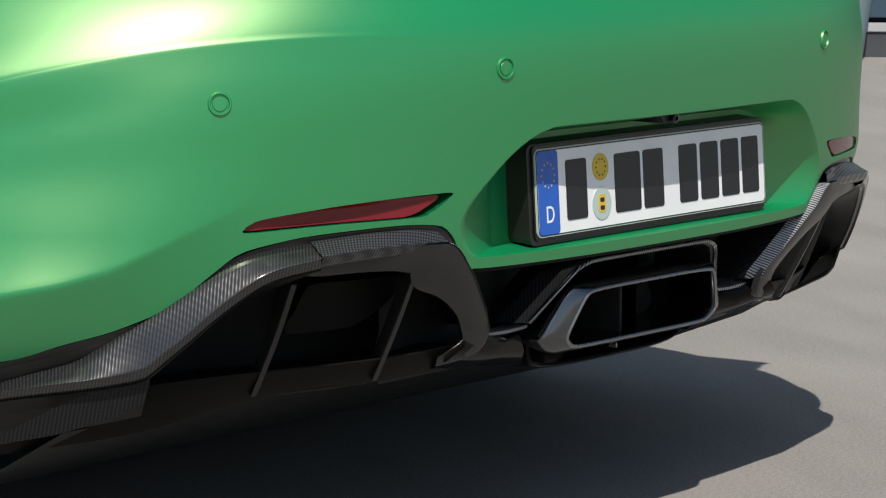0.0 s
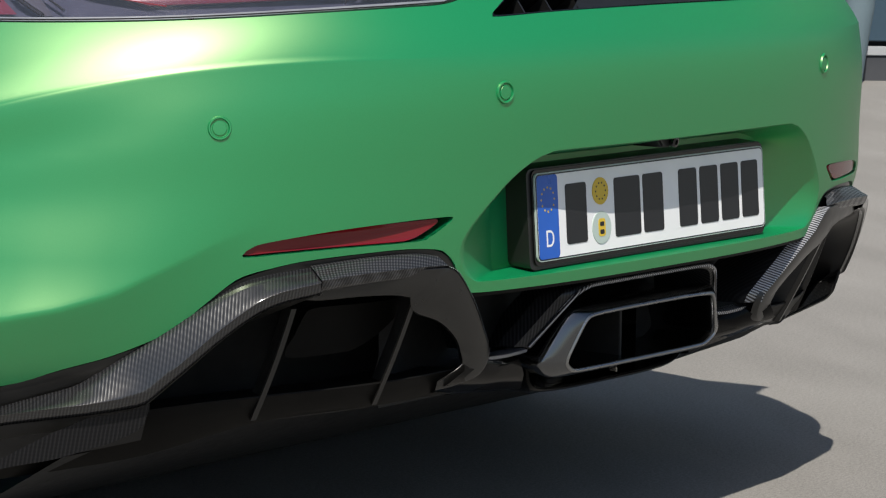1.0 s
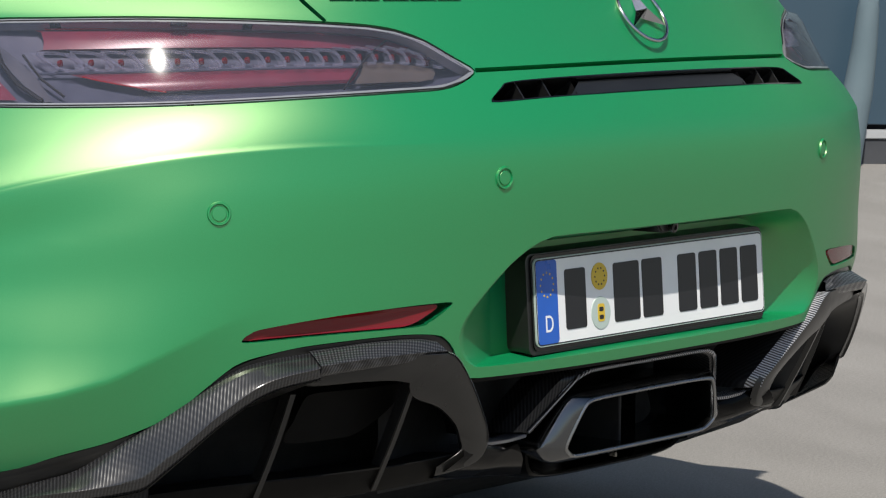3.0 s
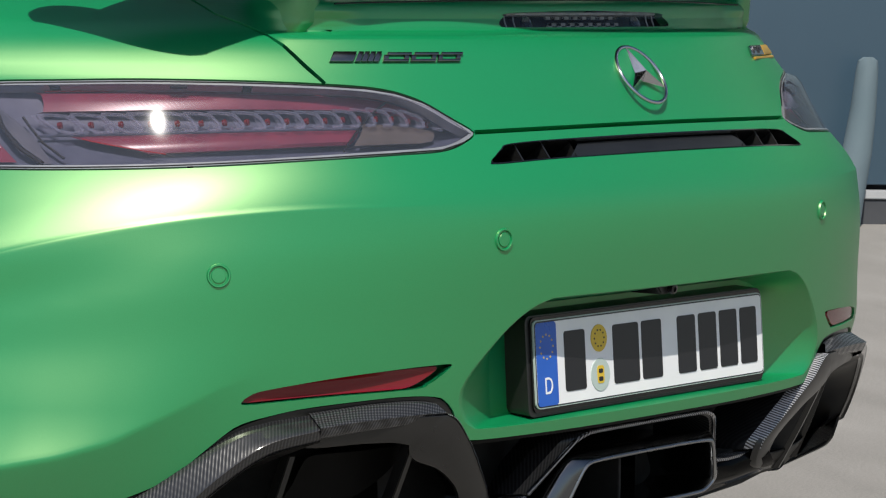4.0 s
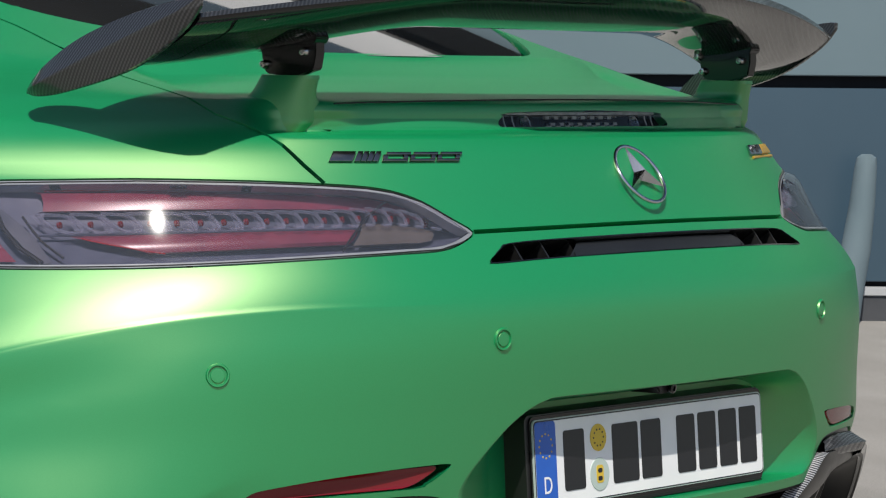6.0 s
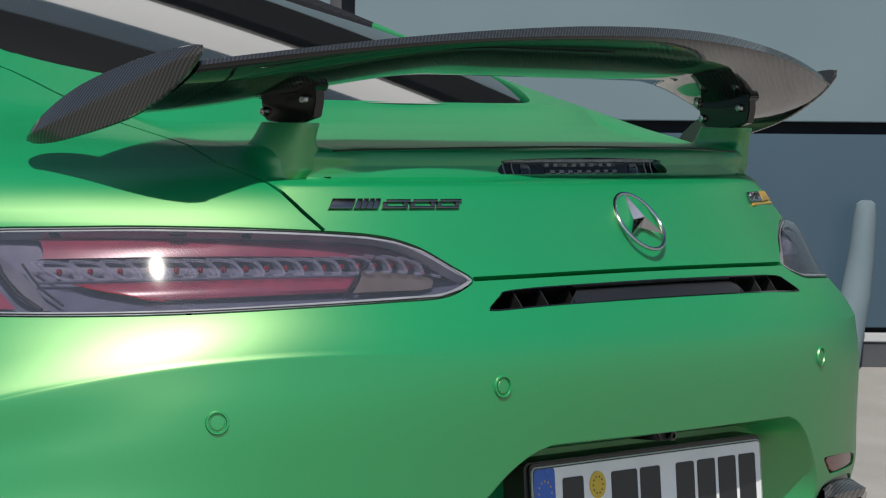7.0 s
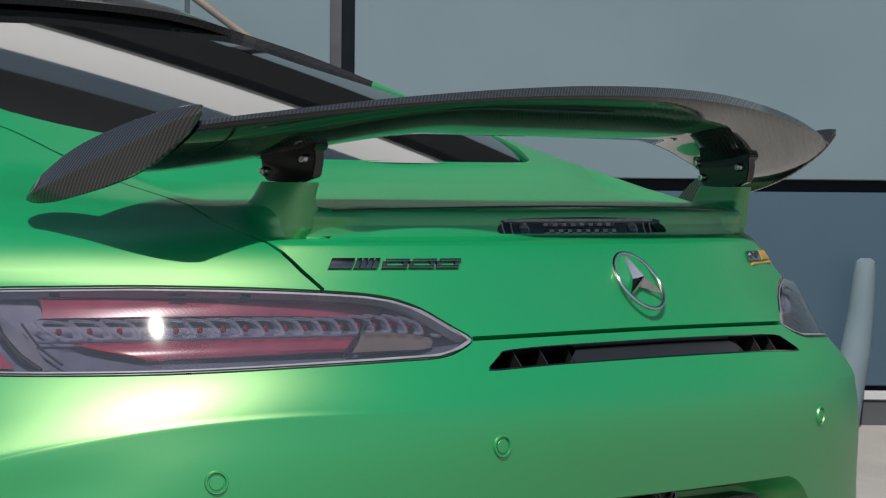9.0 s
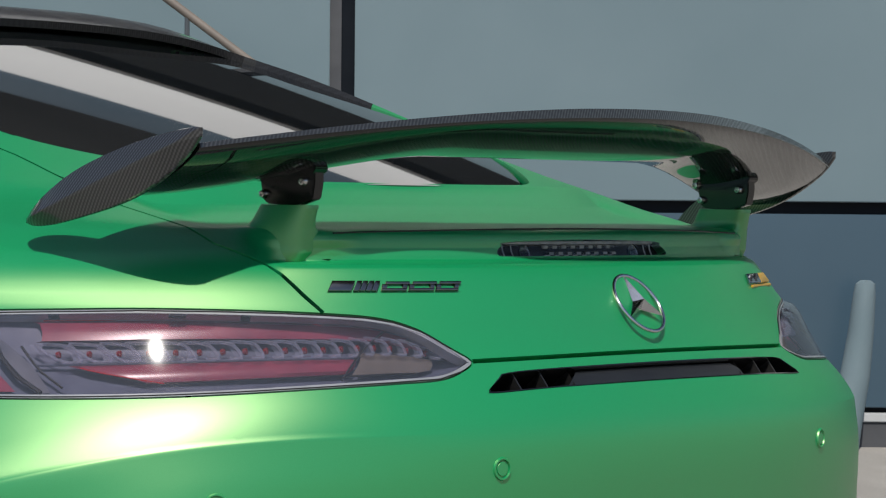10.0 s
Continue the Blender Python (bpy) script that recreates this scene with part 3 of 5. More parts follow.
def skin_plate(outline, s, out, thick, step=0.012):
    """A plate over the skin, from a closed (x, z) outline."""
    c = smooth_line(outline, step, True)
    out_of = out(c) if callable(out) else np.full(len(c), out)
    front = [Vector(p) for p in proud(s * c[:, 0], c[:, 1], out_of)]
    back = [Vector(p) for p in proud(s * c[:, 0], c[:, 1], out_of - thick)]
    bm = bmesh.new()
    a, b = [bm.verts.new(p) for p in front], [bm.verts.new(p) for p in back]
    n = len(a)
    for i in range(n):
        bm.faces.new((a[i], a[(i + 1) % n], b[(i + 1) % n], b[i]))
    fa, fb = bm.faces.new(a), bm.faces.new(b)
    bmesh.ops.triangulate(bm, faces=[fa, fb])
    return bm


def rod(path, radius, n=8, closed=False):
    """A round rod along points."""
    pts = [Vector(p) for p in path]
    loops, m = [], len(pts)
    up = None
    for i, p in enumerate(pts):
        t = (pts[(i + 1) % m] - pts[i - 1]) if closed else (pts[min(i + 1, m - 1)] - pts[max(i - 1, 0)])
        t.normalize()
        up = (t.orthogonal() if up is None else up - t * up.dot(t)).normalized()
        side = t.cross(up)
        loops.append([p + (up * math.cos(2 * math.pi * k / n) + side * math.sin(2 * math.pi * k / n)) * radius for k in range(n)])
    if closed:
        loops.append(loops[0])
    bm = tube_loops(loops, cap=not closed)
    if closed:
        bmesh.ops.remove_doubles(bm, verts=bm.verts, dist=1e-6)
    return bm


# ---- number plate recess, holder and plate
def build_recess(car):
    outer = smooth_line(both(RECESS), 0.010, True)
    deep = []
    for x, z in outer:
        deep.append((np.clip(x, -.315, .315) * .955, .4655 + (z - .46) * .132 / .155))
    deep = np.array(deep)
    rim = on_skin(outer[:, 0], outer[:, 1], np.full(len(outer), 0.0))
    back = np.stack([deep[:, 0], .277 + .055 * (deep[:, 1] - .46), deep[:, 1]], 1)
    loops = []
    for k, (t, sink) in enumerate(((0, 0), (.04, .006), (.12, .10), (.5, .5), (.93, .95), (1, 1))):
        p = rim * (1 - t) + back * t
        p[:, 1] = rim[:, 1] * (1 - sink) + back[:, 1] * sink
        loops.append([Vector(q) for q in p])
    bm = tube_loops(loops, close=True, cap=False)
    bm.faces.new([bm.verts[len(bm.verts) - len(outer) + i] for i in range(len(outer))] if bm.verts.ensure_lookup_table() is None else [])
    part("plate_recess", bm, PAINT, car, "green recess round the number plate", smooth=35)


build_recess(car)
LEAN_P = radians(4.1)


def plate_point(x, h, out=0.0):
    """A point of the plate: metres across, up from its lower edge, and out from its face."""
    return Vector((x, .240 + h * math.sin(LEAN_P) - out * math.cos(LEAN_P), .473 + h * math.cos(LEAN_P) + out * math.sin(LEAN_P) * -1))


def plate_slab(x0, x1, h0, h1, out0, out1, r=0.0, n=5):
    pts = []
    r = max(r, 1e-4)
    for cx, ch, a0 in ((x1 - r, h1 - r, 0), (x0 + r, h1 - r, 90), (x0 + r, h0 + r, 180), (x1 - r, h0 + r, 270)):
        for k in range(n):
            a = radians(a0 + 90 * k / (n - 1))
            pts.append((cx + r * math.cos(a), ch + r * math.sin(a)))
    return tube_loops([[plate_point(x, h, out0) for x, h in pts], [plate_point(x, h, out1) for x, h in pts]])


def plate_disc(x, h, r, out0, out1, n=28):
    pts = [(x + r * math.cos(2 * math.pi * k / n), h + r * math.sin(2 * math.pi * k / n)) for k in range(n)]
    return tube_loops([[plate_point(a, b, out0) for a, b in pts], [plate_point(a, b, out1) for a, b in pts]])


def build_plate(car):
    holder = part("plate_holder", plate_slab(-.270, .264, -.0095, .1150, -.042, -.004, .010), SATIN, car, "black plastic plate holder")
    part("holder_lip", plate_slab(-.2625, .2625, -.0045, .1135, -.004, -.0015, .009), GLOSS, holder)
    plate = part("number_plate", plate_slab(-.2595, .2595, .0005, .1095, -.0015, .0008, .008), SEAL, car, "white number plate with blue band")
    part("rim_line", plate_slab(-.2580, .2580, .0018, .1082, .0008, .0011, .007), INK, plate)
    part("field", plate_slab(-.2565, .2565, .0034, .1066, .0011, .0014, .006), WHITE, plate)
    part("blue_band", plate_slab(-.2565, -.2135, .0034, .1066, .0014, .0017, .005), BLUE, plate)
    for x0, x1 in ((-.198, -.154), (-.093, -.036), (-.029, .016), (.053, .095), (.103, .145), (.153, .195), (.203, .243)):
        part("bar", plate_slab(x0, x1, .0175, .0925, .0014, .0022, .004), INK, plate)
    part("seal", plate_disc(-.1235, .0785, .0172, .0014, .0024), YELLOW, plate, "round yellow seal")
    part("seal", plate_disc(-.1235, .0325, .0205, .0014, .0024), SEAL, plate, "round silver seal with small crest")
    part("crest", plate_slab(-.131, -.116, .0215, .0440, .0024, .0028, .004), YELLOW, plate)
    part("crest_mark", plate_slab(-.128, -.119, .0245, .0300, .0028, .0031, .002), INK, plate)
    part("crest_mark", plate_slab(-.128, -.119, .0345, .0400, .0028, .0031, .002), INK, plate)
    for k in range(10):
        a = 2 * math.pi * k / 10
        part("seal_ray", plate_slab(-.1235 + .0105 * math.cos(a) - .0012, -.1235 + .0105 * math.cos(a) + .0012, .0785 + .0105 * math.sin(a) - .0012, .0785 + .0105 * math.sin(a) + .0012, .0024, .0027, .0008, 3), INK, plate)
    for k in range(12):
        a = 2 * math.pi * k / 12
        part("star_dot", plate_disc(-.235 + .0135 * math.cos(a), .0765 + .0150 * math.sin(a), .0014, .0017, .0020, 6), YELLOW, plate)
    # the country letter
    text = bpy.data.curves.new("letter", "FONT")
    text.body, text.size, text.extrude = "D", .030, .0002
    shape = new("letter", text)
    bpy.context.view_layer.update()
    flat = bpy.data.meshes.new_from_object(shape.evaluated_get(bpy.context.evaluated_depsgraph_get()))
    bpy.data.objects.remove(shape)
    verts = [plate_point(-.2425 + v.co.x * .82, .0180 + v.co.y, .0019 + v.co.z) for v in flat.vertices]
    faces = [tuple(f.vertices) for f in flat.polygons]
    bpy.data.meshes.remove(flat)
    mesh_object("letter", verts, faces, WHITE, plate)


build_plate(car)


def build_reverse_camera(car):
    c = Vector((-.004, .226, .607))
    body = part("reverse_camera", prism([c + Vector(p) for p in ((-.024, 0, .010), (.020, 0, .010), (.020, 0, -.002), (.012, 0, -.008), (-.006, 0, -.008))], (0, .05, 0), .002), SATIN, car, "small black reversing camera")
    part("camera_lens", lathe([(.0060, -.004), (.0068, 0), (.0068, .006), (.0034, .007), (.0030, .005), (.0004, .005)], c + Vector((.013, -.001, -.001)), (0, -1, -.15), 18), GLOSS, body)


build_reverse_camera(car)


# ---- parking sensors
def build_sensor(car, x, z):
    p = Vector(on_skin(np.array(x), np.array(z), 0.0))
    psi = angle_at(np.array(x), np.array(z))
    n = Vector(normal_at(psi, np.array(z)))
    ring = part("parking_sensor", lathe([(.0140, -.004), (.0140, .0002), (.0130, .0024), (.0114, .0024), (.0101, -.0006), (.0101, -.004)], p, n, 32), PAINT, car, "round green parking sensor")
    part("sensor_face", lathe([(.0086, -.004), (.0086, .0008), (.0081, .0014), (.0060, .0015), (.001, .0015)], p, n, 32), PAINT, ring)
    part("sensor_groove", lathe([(.0101, -.0044), (.0101, -.0030), (.0083, -.0030), (.0083, -.0044)], p, n, 32), MATT, ring)


for sx, sz in ((-.705, .660), (-.362, .690), (.362, .690), (.705, .660)):
    build_sensor(car, sx, sz)


# ---- red reflectors set into the bumper
def build_reflector(car, s):
    def offset(points, dx, dz, out):
        return [Vector(p) for p in on_skin(s * np.array([q[0] + dx for q in points]), np.array([q[1] + dz for q in points]), np.full(len(points), out))]
    line = [tuple(p) for p in smooth_line(REFLECTOR, 0.006, True)]
    pocket = part("reflector_pocket", tube_loops([offset(line, 0, 0, 0), offset(line, 0, 0, -.012), offset(line, 0, 0, -.026)], cap=False), PAINT, car)
    mid = np.array(line).mean(0)
    face = [(mid[0] - .012 + (x - mid[0]) * .93, mid[1] + .0010 + (z - mid[1]) * .86) for x, z in line[::2]]
    part("reflector", skin_plate(face, s, -.0035, .012, .006), RED_DIM, car, "long dark red reflector")


build_reflector(car, 1)
build_reflector(car, -1)


# ---- air slot under the tailgate
def build_slot(car):
    line = smooth_line(both(SLOT), 0.006, True)
    mid = np.array([0, .7935])
    rows = [[Vector(p) for p in on_skin(line[:, 0] * kx, mid[1] + (line[:, 1] - mid[1]) * kz, np.full(len(line), o))] for kx, kz, o in ((1.0, 1.0, .0008), (.994, .90, .0004), (.992, .87, -.004), (.992, .87, -.05))]
    slot = part("air_slot", tube_loops(rows, cap=False), GLOSS, car, "black air outlet slot", smooth=30)
    x = np.linspace(-.19, .19, 30)
    for_rows = []
    for f, o in ((1.0, -.012), (.92, -.007), (.5, -.006), (.08, -.010), (0, -.02)):
        zt, zb = .8048 - .003 * (x / .19) ** 2 * .5, .7842 - 0 * x
        xx = x if f < .9 else x * .99
        for_rows.append([Vector(p) for p in on_skin(xx + (f - .5) * .03 * np.where(x < 0, 1, -1) * (np.abs(x) > .18), zb + (zt - zb) * f, np.full(len(x), o))])
    part("slot_cover", sheet(for_rows), SATIN, slot, "satin black blank in the slot")
    for s in (-1, 1):
        part("slot_cheek", sheet([[Vector(p) for p in on_skin(np.array([s * .19] * 4), np.array([.785, .791, .798, .804]), np.array([o] * 4))] for o in (-.007, -.05)]), SATIN, slot)
        for xf in (.243, .290):
            part("slot_fin", tube_loops([[Vector(p) for p in on_skin(np.array([s * xf - .0012, s * xf + .0012, s * xf + .0012, s * xf - .0012]), np.array([z] * 4), np.array([-.006, -.006, -.045, -.045]))]
                                         for z in (.780, .792, .803)]), SATIN, slot)


build_slot(car)


# ---- tail lamps
def lamp_band(x):
    t, b = np.array(sorted(LAMP_TOP)), np.array(sorted(LAMP_BOT + [LAMP_TOP[0]]))
    return np.interp(x, b[:, 0], b[:, 1]), np.interp(x, t[:, 0], t[:, 1])


def lamp_points(xs, fs, depth, s):
    xs, fs = np.asarray(xs, float), np.asarray(fs, float)
    zb, zt = lamp_band(xs)
    p = on_skin(s * xs, zb + (zt - zb) * fs, np.zeros(len(xs)))
    p[:, 1] += 1.3 * np.asarray(depth, float)
    return [Vector(q) for q in p]


HOUSING = worn_material("lamp_housing", (0.060, 0.072, 0.112), (0.088, 0.104, 0.150), 0.4, 40.0, 0.1)
PALE_HOUSING = worn_material("pale_lamp_trim", (0.075, 0.085, 0.11), (0.11, 0.122, 0.15), 0.3, 40.0, 0.2)
PALE_SEGMENT = worn_material("pale_reflector", (0.080, 0.072, 0.060), (0.115, 0.104, 0.088), 0.3, 30.0)
GUIDE = clear_glass("light_guide", (0.90, 0.87, 0.89), 0.085)


def red_band_material():
    m = material("ribbed_red_reflector", (0.42, 0.05, 0.08), 0.3)
    dot = node(m, "VectorMath")
    dot.operation = "DOT_PRODUCT"
    dot.inputs[1].default_value = (2400, 1000, 0)
    wire(m, coords(m), dot.inputs[0])
    sine = node(m, "Math")
    sine.operation = "SINE"
    wire(m, dot.outputs["Value"], sine.inputs[0])
    wire(m, ramp(m, noise_tex(m, 25.0), (0.135, 0.018, 0.040), (0.205, 0.030, 0.056)), bsdf(m).inputs["Base Color"])
    bump(m, sine.outputs[0], 0.04, 0.0003)
    return m


RED_BAND = red_band_material()
GUIDE_EDGES = [-.760, -.7386, -.7173, -.6949, -.6709, -.6495, -.6287, -.6066, -.5851, -.5647, -.5442, -.5228, -.5018, -.4804, -.4608, -.4396, -.4196, -.3984, -.3757]


def build_lamp_inside(lamp, s):
    xs = np.linspace(-.85, -.352, 60)
    part("housing", sheet([lamp_points(xs, np.full(60, f), d, s) for f, d in ((-.02, .010), (.06, .036), (.5, .046), (.94, .036), (1.02, .010))]), HOUSING, lamp, "dark blue-grey reflector housing")
    up = np.linspace(0, 1, 40)
    part("upper_reflector", sheet([lamp_points(-.750 + .012 * (f - .6) / .25 + (.315 + .03 * f) * up, np.full(40, f), d, s) for f, d in ((.61, .032), (.63, .024), (.72, .021), (.82, .022), (.85, .034))]), RED_BAND, lamp, "ribbed red reflector band")
    part("red_line", rod(lamp_points(np.linspace(-.735, -.425, 40), np.full(40, .855), .022, s), .0010, 6), RED, lamp)
    lo = np.linspace(0, 1, 36)
    rows = []
    for f, d in ((.13, .034), (.15, .026), (.20, .022), (.27, .021), (.33, .023), (.36, .032)):
        x0 = -.692 - .052 * min(1, max(0, (f - .10) / .22)) ** 1.3
        x1 = -.512 + .10 * f
        rows.append(lamp_points(x0 + (x1 - x0) * lo, np.full(36, f), d, s))
    part("lower_reflector", sheet(rows), RED_BAND, lamp, "ribbed red reflector band")
    part("red_line", rod(lamp_points(np.linspace(-.742, -.69, 12), .33 - .19 * np.linspace(0, 1, 12) ** .8, .020, s), .0009, 6), RED, lamp)
    # the clear reversing lamp at the inner end, with a slanted edge
    rows = []
    for f, d in ((.10, .030), (.14, .020), (.26, .018), (.38, .020), (.44, .030)):
        rows.append(lamp_points(np.linspace(-.512 + .10 * f, -.398 + .04 * f, 20), np.full(20, f), d, s))
    part("reversing_lamp", sheet(rows), PALE_SEGMENT, lamp, "pale reversing lamp segment")
    rows = [lamp_points(np.linspace(-.500 + .09 * f, -.392 + .02 * f, 20), np.full(20, f), d, s) for f, d in ((.62, .026), (.70, .022), (.80, .028))]
    part("inner_reflector", sheet(rows), RED_BAND, lamp)
    part("slant_edge", rod(lamp_points(np.linspace(-.518, -.418, 16), np.linspace(.08, .92, 16), .016, s), .0013, 6), SATIN, lamp)
    # the row of clear hooks that guide the light
    for k, (xa, xb) in enumerate(zip(GUIDE_EDGES, GUIDE_EDGES[1:])):
        w = xb - xa
        fb, ft = np.interp(xb, [-.74, -.63, -.50, -.375], [.40, .395, .40, .46]), np.interp(xb, [-.74, -.63, -.50, -.375], [.595, .585, .60, .72])
        h = ft - fb
        line = [(xa + (.05 if k < 3 else -.12) * w, ft + .04 * h), (xa + .45 * w, ft + .01 * h), (xb - .22 * w, ft - .06 * h), (xb - .05 * w, ft - .20 * h), (xb, ft - .48 * h), (xb - .03 * w, fb + .16 * h), (xb - .18 * w, fb + .01 * h), (xa + .48 * w, fb), (xa + (.26 if k < 3 else .40) * w, fb + .10 * h)]
        if k < 3:
            line += [(xa + .08 * w, ft - .35 * h), (xa + .04 * w, ft + .02 * h)]
        path = smooth_line([(a, b, 0) for a, b in line], 0.004)
        pts = lamp_points(path[:, 0], path[:, 1], .014, s)
        part("light_guide", rod(pts, .0019, 8), GUIDE, lamp, "clear hook-shaped light guide")
        flank = [lamp_points(path[:, 0] - o * w, path[:, 1], d, s) for o, d in ((0, .015), (.07, .021))]
        part("guide_flank", sheet(flank), GUIDE, lamp)
        cx, cf = xb - .36 * w, (fb + ft) / 2 - .02
        part("light_core", lathe([(.0001, -.003), (.0040, -.002), (.0040, .002), (.0001, .003)], lamp_points([cx], [cf], .024, s)[0], (.3 * s, -1, .2), 8), RED_DIM, lamp)
    part("rail", rod(lamp_points(np.linspace(-.765, -.395, 40), np.full(40, .365), .028, s), .0018, 6), HOUSING, lamp)
    # sweeping trims at the outer end
    arc = np.linspace(0, 1, 18)
    part("outer_trim", sheet([lamp_points(a + 0 * arc + .004 * np.sin(arc * 3) * t, .76 - .70 * arc, .018 + .010 * t, s) for t, a in ((0, -.7835), (.3, -.7790), (1, -.7720))]), PALE_HOUSING, lamp, "pale grey curved trim")
    part("dark_arc", rod(lamp_points(np.array([-.7776, -.7851, -.7870, -.7822]), np.array([.70, .49, .26, .07]), .016, s), .0030, 8), SATIN, lamp)
    part("dark_arc", rod(lamp_points(np.array([-.7669, -.7690, -.7700, -.7660]), np.array([.58, .45, .30, .12]), .018, s), .0016, 8), SATIN, lamp)
    part("side_marker", sheet([lamp_points(np.linspace(-.85, -.792, 8), np.full(8, f), .024, s) for f in (.08, .2, .30)]), RED_BAND, lamp, "red side marker")
    part("side_reflector", sheet([lamp_points(np.linspace(-.84, -.7955, 6), np.array([f + .10 * t for t in (1, .8, .6, .4, .2, 0)]), .018, s) for f in (.25, .30)]), WHITE, lamp, "white side reflector")
    # the groove round the bezel
    for e in (.965, .035):
        part("bezel_groove", rod(lamp_points(np.linspace(-.83, -.37, 60), np.full(60, e), -.0002, s), .0009, 6), SATIN, lamp)
    part("vent_mark", rod(lamp_points(np.linspace(-.653, -.639, 4), np.full(4, .90), .004, s), .0018, 6), INK, lamp)


for lamp, s in zip(tail_lamps, (1, -1)):
    build_lamp_inside(lamp, s)


CELL = worn_material("frosted_cell", (0.36, 0.35, 0.33), (0.52, 0.50, 0.47), 0.25, 90.0, 0.3)


def build_brake_inside(brake):
    xs = np.linspace(-.186, .186, 40)
    part("housing", sheet([[Vector(p) for p in on_skin(xs, np.full(40, z), np.full(40, o))] for z, o in ((.9395, -.002), (.941, -.022), (.959, -.022), (.9608, -.002))]), SATIN, brake)
    part("upper_strip", sheet([[Vector(p) for p in on_skin(xs[2:-2], np.full(36, z), np.full(36, o))] for z, o in ((.9545, -.014), (.9555, -.005), (.9592, -.004))]), CELL, brake, "pale upper reflector strip")
    for row, z in enumerate((.9430, .9475, .9520)):
        for k in range(16):
            x = -.075 + .15 * k / 15
            c = Vector(on_skin(np.array(x), np.array(z), -.012))
            part("reflector_cell", box(c, (.0094, .004, .0041), .0006), CHROME if (k + row) % 2 else CELL, brake)
    for x in (-.125, .118):
        c = Vector(on_skin(np.array(x), np.array(.9488), -.014))
        part("round_reflector", lathe([(.0105, .006), (.0100, .007), (.0075, .001), (.003, -.001), (.0005, -.0012)], c, (0, -1, .35), 20), CHROME, brake, "round chrome reflector")
    for x in (-.165, -.148, .150, .166):
        part("rib", rod([Vector(on_skin(np.array(x), np.array(z), -.010)) for z in (.942, .950, .958)], .0010, 6), CELL, brake)


build_brake_inside(brake_light)


# ---- badges
def skin_frame(x, z, out=0.0):
    """A frame on the skin: right, up, outward."""
    p = Vector(on_skin(np.array(x), np.array(z), out))
    n = Vector(normal_at(angle_at(np.array(x), np.array(z)), np.array(z)))
    r = Vector((0, 0, 1)).cross(n).normalized() * 1.0
    return p, r, n.cross(r), n


def flat_shape(x, z, outline, out0, out1):
    pts = [(x + a, z + b) for a, b in outline]
    lo = [Vector(p) for p in on_skin(np.array([q[0] for q in pts]), np.array([q[1] for q in pts]), np.full(len(pts), out0))]
    hi = [Vector(p) for p in on_skin(np.array([q[0] for q in pts]), np.array([q[1] for q in pts]), np.full(len(pts), out1))]
    # a chamfer round the raised face
    cx, cz = sum(q[0] for q in pts) / len(pts), sum(q[1] for q in pts) / len(pts)
    top = [(px + .0007 * (1 if px < cx else -1), pz + .0007 * (1 if pz < cz else -1)) for px, pz in pts]
    face = [Vector(p) for p in on_skin(np.array([q[0] for q in top]), np.array([q[1] for q in top]), np.full(len(pts), out1 + .0006))]
    return tube_loops([lo, hi, face])


BADGE = worn_material("dark_badge_chrome", (0.15, 0.15, 0.152), (0.21, 0.21, 0.212), 0.24, 40.0, 1.0)


def build_emblem(car):
    p, r, u, n = skin_frame(0.001, .8775, .0040)
    n = (n + u * math.tan(radians(9))).normalized()
    u = n.cross(r)
    big = .0434

    def at(a, rad, o):
        return p + (r * math.sin(a) + u * math.cos(a)) * rad + n * o
    ring = part("emblem", rod([at(2 * math.pi * k / 48, big, 0.0) for k in range(48)], .0027, 10, True), CHROME, car, "round chrome emblem with three spokes")
    for k in range(3):
        a = 2 * math.pi * k / 3
        bm = bmesh.new()
        tip, l, rr, c = at(a, big, .001), at(a + 1.047, .0088, -.002), at(a - 1.047, .0088, -.002), at(a, 0, .0105)
        v = [bm.verts.new(q) for q in (tip, l, rr, c)]
        for f in ((0, 1, 3), (0, 3, 2), (0, 2, 1), (1, 2, 3)):
            bm.faces.new([v[i] for i in f])
        part("spoke", bm, CHROME, ring, smooth=5)


def build_left_badge(car):
    x0, h, lean = -.490, .0115, .020
    shapes = [(0, .026)] + [(.0285 + .0072 * k, .0345 + .0072 * k) for k in range(4)]
    badge = None
    for a, b in shapes:
        o = part("bar" if badge else "badge", flat_shape(x0, .8985, [(a, 0), (b, 0), (b + lean * .55, h), (a + lean * .55, h)], .0005, .0035), BADGE, badge or car, "" if badge else "slanted chrome badge of plain bars")
        badge = badge or o
    rise = h * .92
    for a, b in ((.062, .094), (.097, .131), (.134, .166)):
        for c, d, z0, z1 in ((a, b, 0, .0028), (a + .004, b + .003, rise - .003, rise), (a, a + .006, .0028, rise - .003), (b - .006, b, .0028, rise - .003)):
            lo, hi = .0075 * z0 / rise, .0075 * z1 / rise
            part("stroke", flat_shape(x0, .8985, [(c + lo, z0), (d + lo, z0), (d + hi, z1), (c + hi, z1)], .0005, .0035), BADGE, badge)


